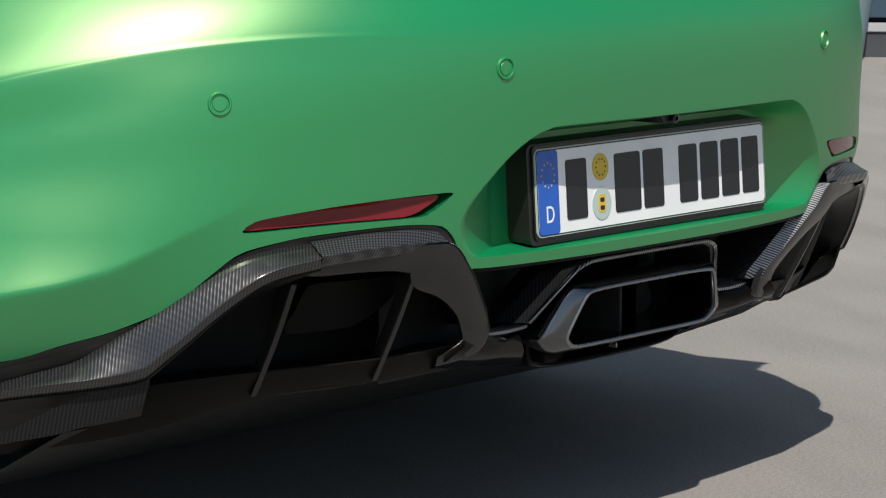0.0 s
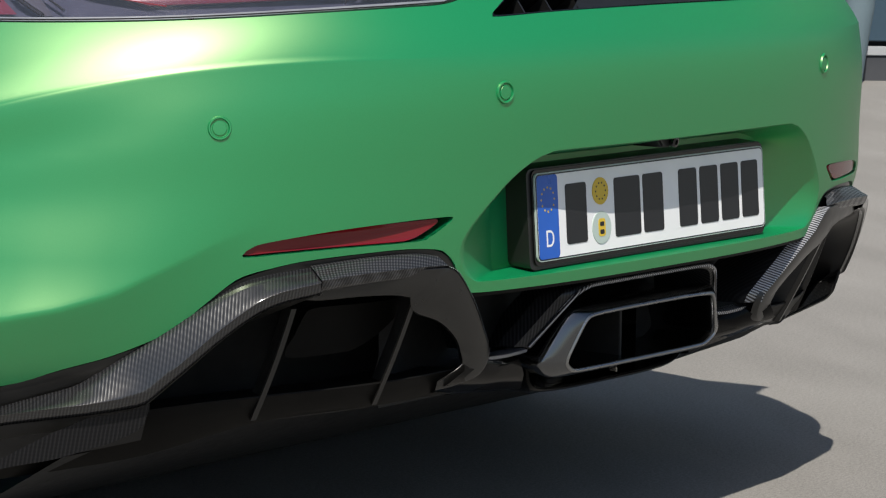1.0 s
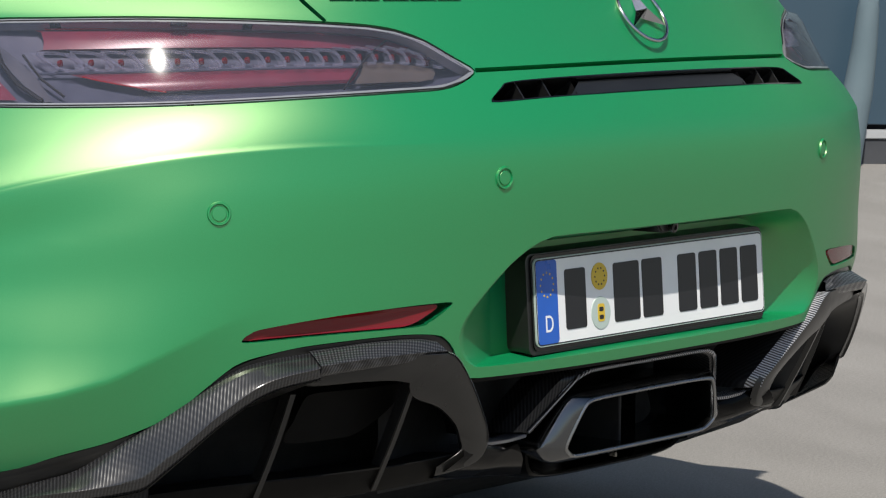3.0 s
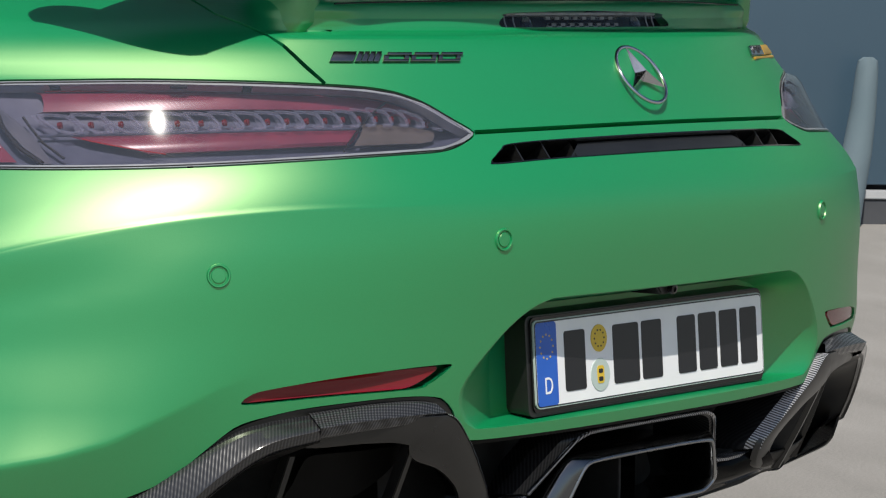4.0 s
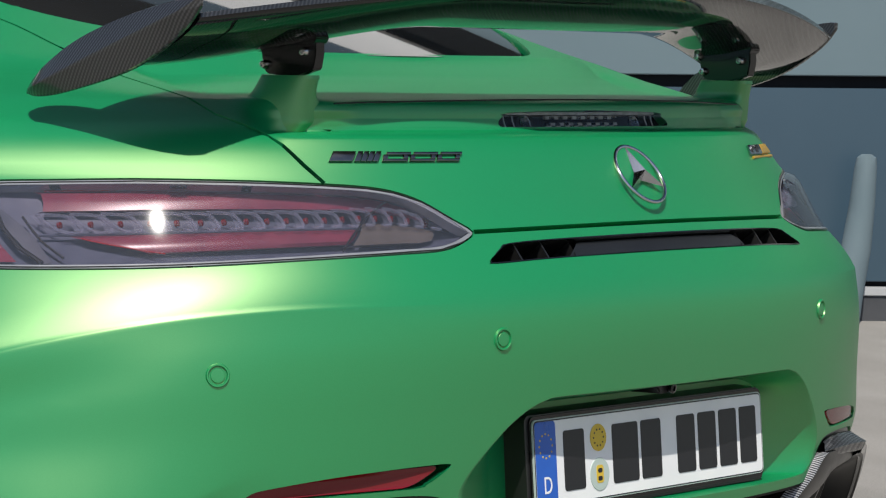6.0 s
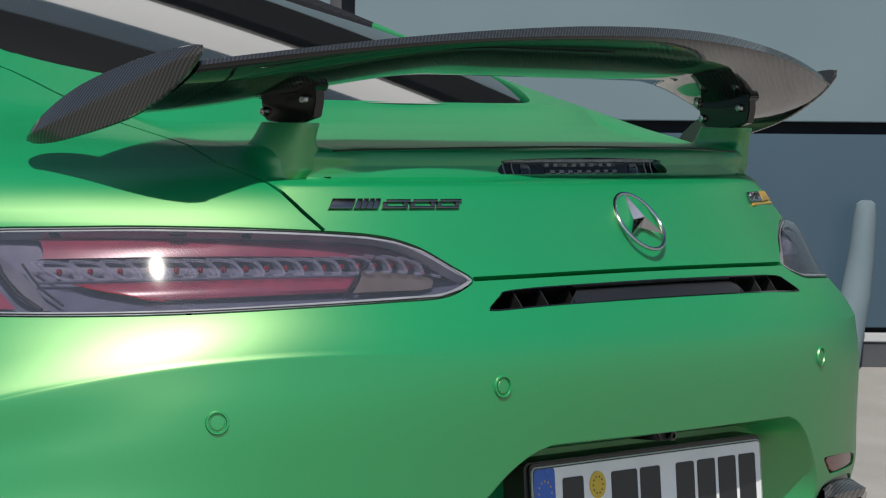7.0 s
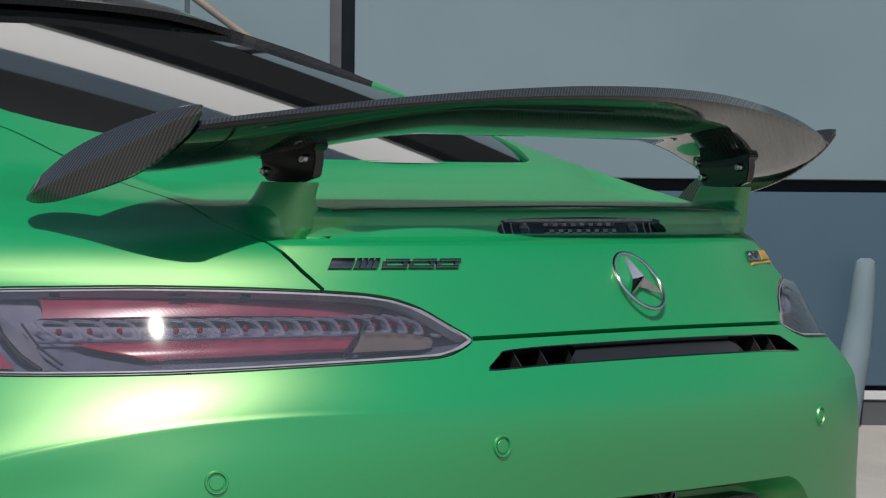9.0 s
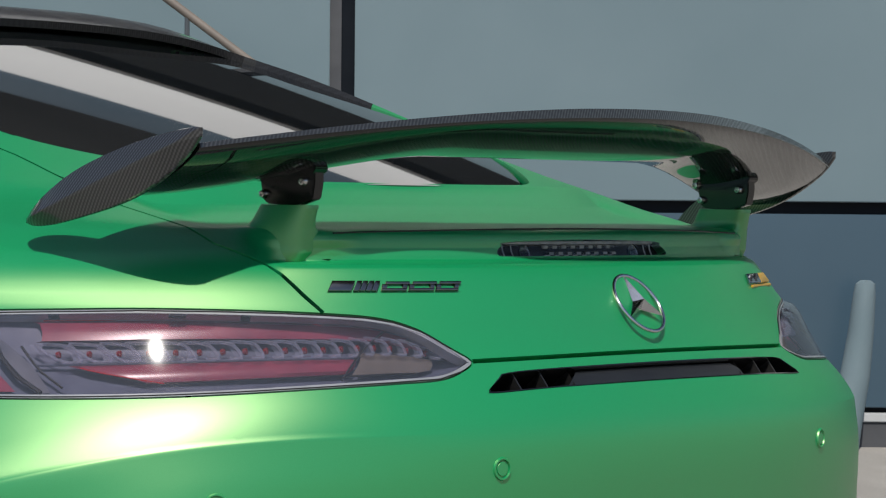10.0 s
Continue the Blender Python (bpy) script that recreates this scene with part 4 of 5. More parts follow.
def build_right_badge(car):
    x0, h = .335, .0125
    badge = part("badge", flat_shape(x0, .8955, [(0, .003), (.062, .003), (.067, .003 + h), (.008, .003 + h)], .0005, .0035), CHROME, car, "small chrome and gold badge")
    for k in range(4):
        part("square", flat_shape(x0, .8955, [(.008 + .013 * k, .005 + .004 * (k % 2)), (.016 + .013 * k, .005 + .004 * (k % 2)), (.017 + .013 * k, .010 + .004 * (k % 2)), (.009 + .013 * k, .010 + .004 * (k % 2))], .0035, .0039), INK, badge)
    part("gold_bar", flat_shape(x0, .8955, [(.064, .003), (.128, .003), (.120, .003 + h), (.070, .003 + h)], .0005, .0035), GOLD, badge, "gold end of the badge")
    part("gold_line", flat_shape(x0, .8935, [(.010, 0), (.130, 0), (.130, .003), (.010, .003)], .0005, .003), GOLD, badge)


xs = np.linspace(-.445, .445, 60)
part("lip_seam", rod([Vector(p) for p in on_skin(xs, .9738 - .006 * (xs / .445) ** 2, np.full(60, .0004))], .0012, 6), SATIN, car)
build_emblem(car)
build_left_badge(car)
build_right_badge(car)


# ---- rear wing
def wing_edge(x):
    s = min(abs(x) / .70, 1.0)
    te = Vector((x, .412 - .165 * (1 - s ** 1.7), 1.1190 - .053 * s ** 1.95))
    le = Vector((x, .600 - .155 * (1 - s ** 2), 1.0615 - .056 * float(step_up((s - .35) / .65))))
    return te, le


def wing_section(x, n=14):
    te, le = wing_edge(x)
    top, low = [], []
    for k in range(n + 1):
        t = (1 - math.cos(math.pi * k / n)) / 2
        mid = Vector((x, te.y + (le.y - te.y) * t, le.z + .006 + (te.z - le.z - .006) * (1 - t) ** 2.1))
        thick = .020 * math.sin(math.pi * t ** .7) ** .8 + .0016
        lean = Vector((0, .55 * (1 - t), 1)).normalized()
        top.append(mid + lean * thick * .6)
        low.append(mid - lean * thick * .4)
    return top + low[::-1][1:-1]


def build_wing(car):
    xs = np.linspace(-.688, .688, 61)
    wing = part("rear_wing", tube_loops([wing_section(x) for x in xs]), CARBON_GLOSS, car, "gloss black carbon rear wing on two green pylons", smooth=50)
    lip = []
    for x in np.linspace(-.690, .690, 61):
        te = wing_edge(x)[0]
        low = 1 - .55 * min(1, max(0, (abs(x) - .15) / .45))
        lip.append([te + Vector(q) for q in ((0, -.004, -.003 * low), (0, .001, -.003 * low), (0, .002, .0080 * low), (0, -.003, .0088 * low))])
    part("trailing_lip", tube_loops(lip), CARBON_LIP, wing, "matt carbon trailing edge lip")
    for s in (-1, 1):
        outline = [(.397, 1.089), (.452, 1.083), (.523, 1.066), (.596, 1.040), (.652, 1.007), (.677, .982), (.672, .976), (.655, .974), (.614, .979), (.532, .998), (.478, 1.018), (.434, 1.044), (.408, 1.066)]
        c = smooth_line(outline, .012, True)
        cen = c.mean(0)
        loops = []
        for off, k in ((.000, .985), (.0025, 1.0), (.006, 1.0), (.0085, .975)):
            loops.append([Vector((s * (.692 + off), cen[0] + (y - cen[0]) * k, cen[1] + (z - cen[1]) * k)) for y, z in c])
        # the outer face folds along a ridge from the upper rear to the lower front
        ends = np.array([(.430, 1.070), (.655, .987)])
        way = (ends[1] - ends[0]) / np.linalg.norm(ends[1] - ends[0])
        t = np.clip((c - ends[0]) @ way, 0, np.linalg.norm(ends[1] - ends[0]))
        foot = ends[0] + t[:, None] * way
        for k, off in ((.5, .0135), (.95, .0180)):
            loops.append([Vector((s * (.692 + off), *(q * (1 - k) + f * k))) for q, f in zip(c, foot)])
        part("end_plate", tube_loops(loops), CARBON_PLATE, wing, "carbon end plate with visible weave", smooth=12)
        # bracket and bolts
        x = s * .479
        plate = [(.494, 1.052), (.487, 1.010), (.480, 1.0035), (.440, 1.000), (.408, 1.009), (.404, 1.028), (.405, 1.060), (.416, 1.072), (.45, 1.070)]
        part("bracket", prism([Vector((x - .009, y, z)) for y, z in plate], (.018, 0, 0), .0015), GLOSS, wing, "black bracket with steel bolts")
        upper = [(.493, 1.030), (.491, 1.060), (.45, 1.072), (.412, 1.070), (.400, 1.046), (.404, 1.040), (.45, 1.030)]
        part("bracket_cheek", prism([Vector((x - .0125, y, z)) for y, z in upper], (.025, 0, 0), .0012), GLOSS, wing, "upper black bracket plate")
        for y, z in ((.419, 1.030), (.482, 1.015), (.489, 1.036), (.430, 1.058)):
            for side in (-1, 1):
                part("bolt", lathe([(.0058, 0), (.0058, .003), (.0045, .0048), (.0042, .0075), (.0026, .0078), (.0024, .0060), (.0004, .0060)], (x + side * (.009 if z < 1.035 and y < .485 else .0125), y, z), (side, 0, 0), 14), STEEL, wing)
    return wing


CARBON_LIP = carbon_material("beaded_carbon_edge", 0.0046, (1, 0.1, 0.4), (-0.4, 1, 0.5), 0.035, 0.25, coat=1.0, shine=0.3)
CARBON_GLOSS = carbon_material("gloss_black_carbon", 0.0042, (1, 0.4, 0.5), (-0.4, 1, 0.5), 0.006, 0.8, shine=0.05)
bsdf(CARBON_GLOSS).inputs["Coat Roughness"].default_value = 0.02
build_wing(car)


def build_pylon(car, s):
    """The green foot of the wing, growing out of the tailgate lip."""
    x = s * .480
    rows = []
    for z in np.linspace(.934, 1.004, 33):
        u = (1.004 - z) / .044
        fillet = max(0.0, (.986 - z) / .0125) ** 2.2
        front, rear = .489 + .022 * u + min(.05, .006 * fillet), np.interp(z, [.934, .945, .960, .974, .985, 1.004], [.426, .4195, .4180, .4170, .4145, .4095])
        ring = []
        for k in range(36):
            a = 2 * math.pi * k / 36
            c, sn = math.cos(a), math.sin(a)
            r = (abs(c) ** 3.4 + abs(sn) ** 3.4) ** (-1 / 3.4)
            grow = .020 * u * max(0.0, .65 + .35 * sn) + min(.02, .005 * fillet) * max(0.0, sn) if c * s > 0 else .001 * u + min(.016, .009 * fillet)
            ring.append(Vector((x + (.0155 + grow) * r * c, (front + rear) / 2 + (front - rear) / 2 * r * sn, z + (.003 * r * sn - .004 if z > 1.0039 else 0))))
        rows.append(ring)
    part("wing_pylon", tube_loops(rows), PAINT, car, "green pylon moulded into the tailgate", smooth=60)


build_pylon(car, -1)
build_pylon(car, 1)


# ---- diffuser
STRIP_U = [(-.96, .300, -.004), (-.91, .315, -.004), (-.876, .3286, -.004), (-.863, .338, -.004), (-.845, .348, -.004), (-.8256, .357, -.004), (-.8097, .3657, -.004), (-.7858, .390, -.004), (-.755, .419, -.004), (-.691, .473, -.004), (-.652, .488, -.004), (-.600, .4955, -.004)]
STRIP_L = [(-.96, .297, .030), (-.91, .309, .030), (-.873, .322, .030), (-.8586, .328, .030), (-.828, .335, .030), (-.798, .340, .030), (-.769, .346, .030), (-.749, .352, .030), (-.7415, .361, .030), (-.723, .385, .030), (-.686, .428, .030), (-.643, .461, .030), (-.586, .4745, .030)]
BAND_U = [(-.6035, .497, -.002), (-.53, .503, -.002), (-.470, .503, -.002), (-.440, .498, -.002)]
BAND_L = [(-.587, .4765, .032), (-.5335, .4815, .024), (-.4653, .484, .016), (-.4201, .4835, .008)]


def ledge(upper, lower, s, n, drop=0.012):
    u, l = sample(upper, n), sample(lower, n)
    rows = []
    for t, b in ((0, 0), (.08, .0035), (.35, .0035), (.65, .0030), (.90, .0034), (.96, .0026), (1, 0)):
        c = u * (1 - t) + l * t
        c[:, 2] += b
        rows.append([Vector(p) for p in proud(s * c[:, 0], c[:, 1], c[:, 2])])
    for dz, do in ((-drop * .5, -.0005), (-drop, -.003), (-drop * 1.15, -.010)):
        c = l.copy()
        c[:, 1] += dz
        c[:, 2] += do
        rows.append([Vector(p) for p in proud(s * c[:, 0], c[:, 1], c[:, 2])])
    return sheet(rows)


CARBON_DARK = carbon_material("dark_ribbed_carbon", 0.0040, (0.75, 0.66, 0.15), (0.5, -0.5, 0.8), 0.024, 0.20, coat=0.4, shine=0.15)
# fine ribbed carbon with sunlit glints put into its pale tow colour
CARBON_LIT = carbon_material("lit_ribbed_carbon", 0.0034, (0.7, 0.2, 0.7), (0.5, -0.5, 0.8), 0.34, 0.12)
SHELF = worn_material("dark_moulding", (0.005, 0.0047, 0.0043), (0.008, 0.0075, 0.0067), 0.50, 10.0)
CARBON_DULL = carbon_material("dull_carbon", 0.0046, (0.75, 0.66, 0.15), (0.5, -0.5, 0.8), 0.016, 0.25, coat=0.0, shine=0.2)


def build_diffuser_side(dif, s):
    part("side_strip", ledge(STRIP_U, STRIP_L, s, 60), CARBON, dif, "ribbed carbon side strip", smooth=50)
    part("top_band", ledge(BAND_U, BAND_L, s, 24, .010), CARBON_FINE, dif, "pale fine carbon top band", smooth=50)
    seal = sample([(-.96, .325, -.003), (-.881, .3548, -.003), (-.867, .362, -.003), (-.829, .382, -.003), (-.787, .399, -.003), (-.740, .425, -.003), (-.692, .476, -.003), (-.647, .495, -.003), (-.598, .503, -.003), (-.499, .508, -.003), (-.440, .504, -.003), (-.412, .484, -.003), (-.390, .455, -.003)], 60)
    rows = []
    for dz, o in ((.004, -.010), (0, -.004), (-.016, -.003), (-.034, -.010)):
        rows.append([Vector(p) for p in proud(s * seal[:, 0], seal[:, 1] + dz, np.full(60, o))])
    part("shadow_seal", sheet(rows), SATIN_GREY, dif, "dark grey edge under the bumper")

    def lean(z, s):
        k = min(1.0, max(0.0, (.455 - z) / .085))
        return Vector((s * .021 * k, .016 * k, 0))

    def plate_out(c):
        return .008 + (c[:, 1] - .42) * .12
    # the end panel between its outer rim and the arch of the outlet
    rim_a, arch_a = [(-.605, .466), (-.5868, .4735), (-.5332, .480), (-.4648, .4821), (-.4201, .4814)], [(-.602, .4559), (-.5851, .4546), (-.5364, .4559), (-.4916, .4541), (-.470, .4493)]
    rim_b, arch_b = [(-.4201, .4814), (-.4037, .4732), (-.3781, .4433), (-.3495, .3999), (-.3305, .3681), (-.330, .3495), (-.3414, .3349), (-.3794, .3262), (-.4048, .324)], [(-.470, .4493), (-.4676, .4385), (-.457, .428), (-.4211, .4137), (-.390, .3884), (-.376, .365), (-.3714, .3539), (-.385, .345), (-.4048, .335)]
    rim = np.concatenate([sample(rim_a, 16)[:-1], sample(rim_b, 34)])
    arc = np.concatenate([sample(arch_a, 16)[:-1], sample(arch_b, 34)])
    rows = []
    for t, o in ((0, -.010), (0, -.001), (.03, 0), (.5, .001), (.96, 0), (1, -.001), (1, -.012), (1, -.06)):
        c = rim * (1 - t) + arc * t
        rows.append([Vector(q) + lean(q[2], s) for q in proud(s * c[:, 0], c[:, 1], plate_out(c) + o)])
    part("end_panel", sheet(rows), SATIN_GREY, dif, "satin dark carbon end panel", smooth=35)
    edge = sample([(-.4201, .4824), (-.4037, .4742), (-.3781, .4443), (-.3495, .4009), (-.3335, .3745), (-.3305, .3600)], 50)
    base = plate_out(edge)
    pts = proud(s * edge[:, 0], edge[:, 1], base)
    # the chamfer's sunlit look is painted by its paler carbon
    for name, mat, label, steps in (
            ("end_wall", CARBON_LIT, "ribbed carbon flank of the outlet, coloured as sunlit", ((-.001, -.0008, 0), (.0005, 0, .0005), (.006, .006, .0005), (.012, .012, 0), (.0165, .0165, 0))),
            ("inner_wall", CARBON_DULL, "dull carbon flank of the outlet", ((.0165, .0165, 0), (.020, .024, 0), (.023, .04, -.001), (.025, .07, -.001), (.027, .10, -.002)))):
        part(name, sheet([[Vector(q) + lean(q[2], s) + Vector((s * dx, dy, dz)) for q in pts] for dx, dy, dz in steps]), mat, dif, label, smooth=60)
    # upright fins, thin blades reaching inwards
    for top, low, o0, o1 in (((-.6155, .4465), (-.6365, .3120), -.02, -.042), ((-.4621, .4511), (-.4889, .3185), .006, -.043)):
        bar, blade = [], []
        for t in np.linspace(0, 1, 10):
            x, z = top[0] + (low[0] - top[0]) * t, top[1] + (low[1] - top[1]) * t
            p = [Vector(q) for q in proud(np.array([s * x - .0030, s * x + .0030]), np.array([z, z]), np.array([o0 + (o1 - o0) * t] * 2))]
            bar.append([p[0], p[1], p[1] + Vector((s * .005, .006, 0)), p[0] + Vector((s * .005, .006, 0))])
            blade.append([q + Vector((s * .0006 * k + s * .85 * y, y, 0)) for k, q, y in ((1, p[0], .006), (-1, p[1], .006), (-1, p[1], .045), (1, p[0], .045))])
        part("fin", tube_loops(bar), SATIN_GREY, dif, "upright dark diffuser fin", smooth=20)
        part("fin_blade", tube_loops(blade), MATT, dif)
    # lower shelf
    top = sample([(-.90, .262, -.03), (-.848, .2908, -.03), (-.8101, .3139, -.03), (-.7416, .3326, -.035), (-.633, .3427, -.04), (-.4685, .348, -.04), (-.3702, .3544, -.04)], 40)
    bot = sample([(-.90, .228, -.05), (-.8488, .247, -.05), (-.7966, .2607, -.05), (-.7411, .2743, -.05), (-.6291, .3093, -.055), (-.4908, .3166, -.055), (-.3766, .324, -.055)], 40)
    rows = [[Vector(p) + Vector((0, .10, -.010)) for p in proud(s * top[:, 0], top[:, 1], top[:, 2])]]
    for t, b in ((0, 0), (.06, .002), (.4, .002), (.8, 0), (1, -.004)):
        c = top * (1 - t) + bot * t
        rows.append([Vector(p) for p in proud(s * c[:, 0], c[:, 1], c[:, 2] + b)])
    rows.append([Vector(p) + Vector((0, .35, -.02)) for p in rows[-1]])
    part("lower_shelf", sheet(rows), SHELF, dif, "dark lower shelf", smooth=40)
    inner = sample(STRIP_L, 40)
    rows = [[Vector(p) + Vector((-s * .004 * k, .05 * k, -.012 - .02 * k)) for p in proud(s * inner[:, 0], inner[:, 1], inner[:, 2] - .004)] for k in (0, .3, 1, 2)]
    part("strip_inside", sheet(rows), SATIN_GREY, dif, "satin dark inside of the side strip")
    # dark duct behind the fins
    duct = [[Vector(p) + Vector((0, .16, 0)) for p in proud(s * np.linspace(-.80, -.34, 20), np.full(20, z), np.zeros(20))] for z in (.28, .35, .42, .50)]
    part("duct_back", sheet(duct), MATT, dif)
    pod = [(-.6167, .3883), (-.6108, .412), (-.6021, .4389), (-.5897, .447), (-.5338, .4485), (-.4767, .449), (-.4849, .4267), (-.5079, .4063), (-.5316, .3923), (-.5524, .389)]
    part("duct_pod", skin_plate(pod, s, -.08, .04, .010), SHELF, dif, "black pod inside the duct", smooth=30)
    # carbon blade at the outer end, and the black gap over it
    blade = [(-.7905, .3276), (-.8162, .3088), (-.8342, .2923), (-.8507, .2739), (-.8664, .2553), (-.885, .235), (-.882, .225), (-.864, .2427), (-.8486, .2621), (-.8101, .275), (-.7893, .2849), (-.7677, .2946), (-.7471, .3097), (-.7444, .3212), (-.7452, .345), (-.7683, .345)]
    part("outer_blade", skin_plate(blade, s, .022, .004, .010), CARBON_DULL, dif, "dull carbon outer blade", smooth=30)
    gap = [[Vector(p) for p in proud(s * np.linspace(-.96, -.745, 16), np.linspace(.285, .345, 16) + dz, np.full(16, o))] for dz, o in ((.0, .006), (-.02, -.012), (-.05, -.025))]
    part("side_gap", sheet(gap), MATT, dif)



def build_diffuser(car):
    floor = [[Vector((x, y, z)) for x in np.linspace(-.80, .80, 9)] for y, z in ((.52, .275), (.62, .22), (.80, .15), (1.0, .13), (1.6, .13))]
    dif = part("diffuser", sheet(floor), MATT, car, "black and carbon rear diffuser with upright fins")
    for s in (1, -1):
        build_diffuser_side(dif, s)
    # gloss bar under the bumper's edge
    x = np.linspace(-.395, .395, 40)
    rows = [[Vector(p) for p in on_skin(x, np.full(40, z), np.full(40, o))] for z, o in ((.447, -.006), (.4455, -.002), (.4410, -.003), (.4395, -.010), (.439, -.10))]
    part("cross_bar", sheet(rows), SHELF, dif, "gloss black cross bar", smooth=40)
    # hood over the exhaust: a carbon arch, then black sides
    def arch(grow, y_off, z_off):
        half = [(0, .4315), (.118, .4312), (.138, .4292), (.153, .4243), (.165, .4140), (.181, .394), (.196, .375), (.211, .357)]
        line = smooth_line([(-a - grow * (1 if a else 0), 0, c) for a, c in half[::-1]] + [(a + grow, 0, c) for a, c in half[1:]], .008)
        return [Vector((a, .251 + .53 * (.4315 - c) + y_off, c + z_off)) for a, b, c in line]
    rows = [arch(g, dy, dz) for g, dy, dz in ((.022, .034, .002), (.0195, .020, .002), (.017, .008, .002), (.008, .002, .002), (.0, -.001, .0), (-.004, .002, -.003), (-.006, .02, -.005), (-.008, .09, -.007))]
    m = min(len(r) for r in rows)
    rows = [[r[round(i * (len(r) - 1) / (m - 1))] for i in range(m)] for r in rows]
    part("exhaust_hood", sheet(rows), CARBON_DARK, dif, "carbon hood round the exhaust", smooth=40)
    part("hood_edge", rod(arch(0, -.003, .001), .0028, 6), CARBON_LIT, dif, "ribbed carbon edge with highlights in its colour")
    for s in (1, -1):
        low = [Vector((s * a, b, c)) for a, b, c in ((.211, .290, .3555), (.25, .290, .3535), (.29, .291, .3545), (.326, .292, .3555))]
        part("chevron", sheet([[p + Vector((0, .030, -.001)) for p in low], [p + Vector((0, .004, .001)) for p in low], low, [p + Vector((0, .001, -.004)) for p in low], [p + Vector((0, .012, -.006)) for p in low]]), CARBON_LIT, dif, "thin beaded carbon edge", smooth=40)
        # recess between hood and end panel
        back = [[Vector((s * x, .36, z)) for x in np.linspace(.13, .42, 8)] for z in (.30, .36, .44)]
        part("recess_back", sheet(back), MATT, dif)
        tray = [[Vector((s * a, b, c)) for a, b, c in row] for row in (
            ((.222, .32, .352), (.26, .296, .354), (.345, .286, .357)), ((.206, .306, .342), (.26, .290, .342), (.35, .282, .346)), ((.196, .306, .320), (.28, .294, .326), (.37, .290, .332)), ((.190, .315, .300), (.29, .315, .310), (.37, .315, .318)), ((.19, .45, .275), (.28, .45, .285), (.37, .45, .295)))]
        part("lower_cheek", sheet(tray), GLOSS_GREY, dif, "gloss black lower cheek", smooth=50)
    half = [(0, .2880), (.09, .2885), (.145, .2925), (.168, .301), (.180, .316), (.190, .343)]
    line = smooth_line([(-a, 0, c) for a, c in half[::-1]] + [(a, 0, c) for a, c in half[1:]], .008)
    rows = [[Vector((a * g, .300 - .25 * (c - .36) + dy, c + dz)) for a, b, c in line] for g, dy, dz in ((.985, .12, .004), (.985, .01, .004), (.99, .001, .003), (1.0, -.001, 0), (1.01, .002, -.003), (1.01, .02, -.006), (1.0, .2, -.012))]
    part("lower_lip", sheet(rows), GLOSS_GREY, dif, "gloss black lower lip", smooth=40)
    part("tunnel_back", box((0, .55, .385), (.8, .02, .17)), MATT, dif)


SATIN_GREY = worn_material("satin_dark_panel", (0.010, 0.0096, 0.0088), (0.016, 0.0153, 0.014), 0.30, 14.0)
GLOSS_GREY = worn_material("gloss_dark_panel", (0.0025, 0.0025, 0.0025), (0.0045, 0.0044, 0.0042), 0.12, 9.0)
for dark in (GLOSS_GREY, SHELF):
    bsdf(dark).inputs["Specular IOR Level"].default_value = 0.08
build_diffuser(car)


# ---- exhaust
BEAD = worn_material("polished_dark_steel", (0.24, 0.245, 0.25), (0.32, 0.325, 0.33), 0.28, 8.0, 1.0)


def build_exhaust(car):

    mouth = [(.133, .3965), (.148, .3895), (.170, .343), (.1695, .334), (.153, .3235), (.135, .3215)]
    flange = [(.146, .4060), (.166, .3975), (.2010, .341), (.2000, .333), (.178, .3165), (.150, .3130)]

    def ring(y, t, grow=0.0):
        half = [(a + (c - a) * t + grow, b + (d - b) * t + grow * (1 if b > .36 else -1)) for (a, b), (c, d) in zip(mouth, flange)]
        pts = half + [(-a, b) for a, b in half[::-1]]
        dense = []
        for k in range(len(pts)):
            a, b = pts[k], pts[(k + 1) % len(pts)]
            for f in (0, .25, .5, .75):
                dense.append((a[0] + (b[0] - a[0]) * f, a[1] + (b[1] - a[1]) * f))
        d = np.array(dense)
        for _ in range(2):
            d = (np.roll(d, 1, 0) + 2 * d + np.roll(d, -1, 0)) / 4
        return [Vector((a, y - .25 * (b - .36), b)) for a, b in d]
    # the outer wall rolls over a sloping flange into the mouth
    rows = [ring(.42, 1.0, -.010), ring(.31, 1.0, -.002), ring(.276, 1.0, .001), ring(.270, 1.0, .0005), ring(.2665, .93), ring(.258, .45), ring(.2535, .14), ring(.2525, .02), ring(.2545, -.04), ring(.262, -.07), ring(.30, -.09), ring(.46, -.12)]
    ex = part("exhaust_tip", tube_loops(rows, cap=False), TIP, car, "dark chrome six-sided exhaust tip with a divider", smooth=60)
    part("bead", rod(ring(.2535, -.02), .0026, 8, True), BEAD, ex, "polished bead round the mouth")
    part("throat", prism([p for p in ring(.45, -.08)], (0, .01, 0)), MATT, ex)
    part("divider", box((0, .342, .358), (.006, .095, .076), .001), MATT, ex, "upright divider in the exhaust mouth")
    part("tab", box((-.03, .285, .3085), (.002, .012, .006), .0005), STEEL, ex)


build_exhaust(car)

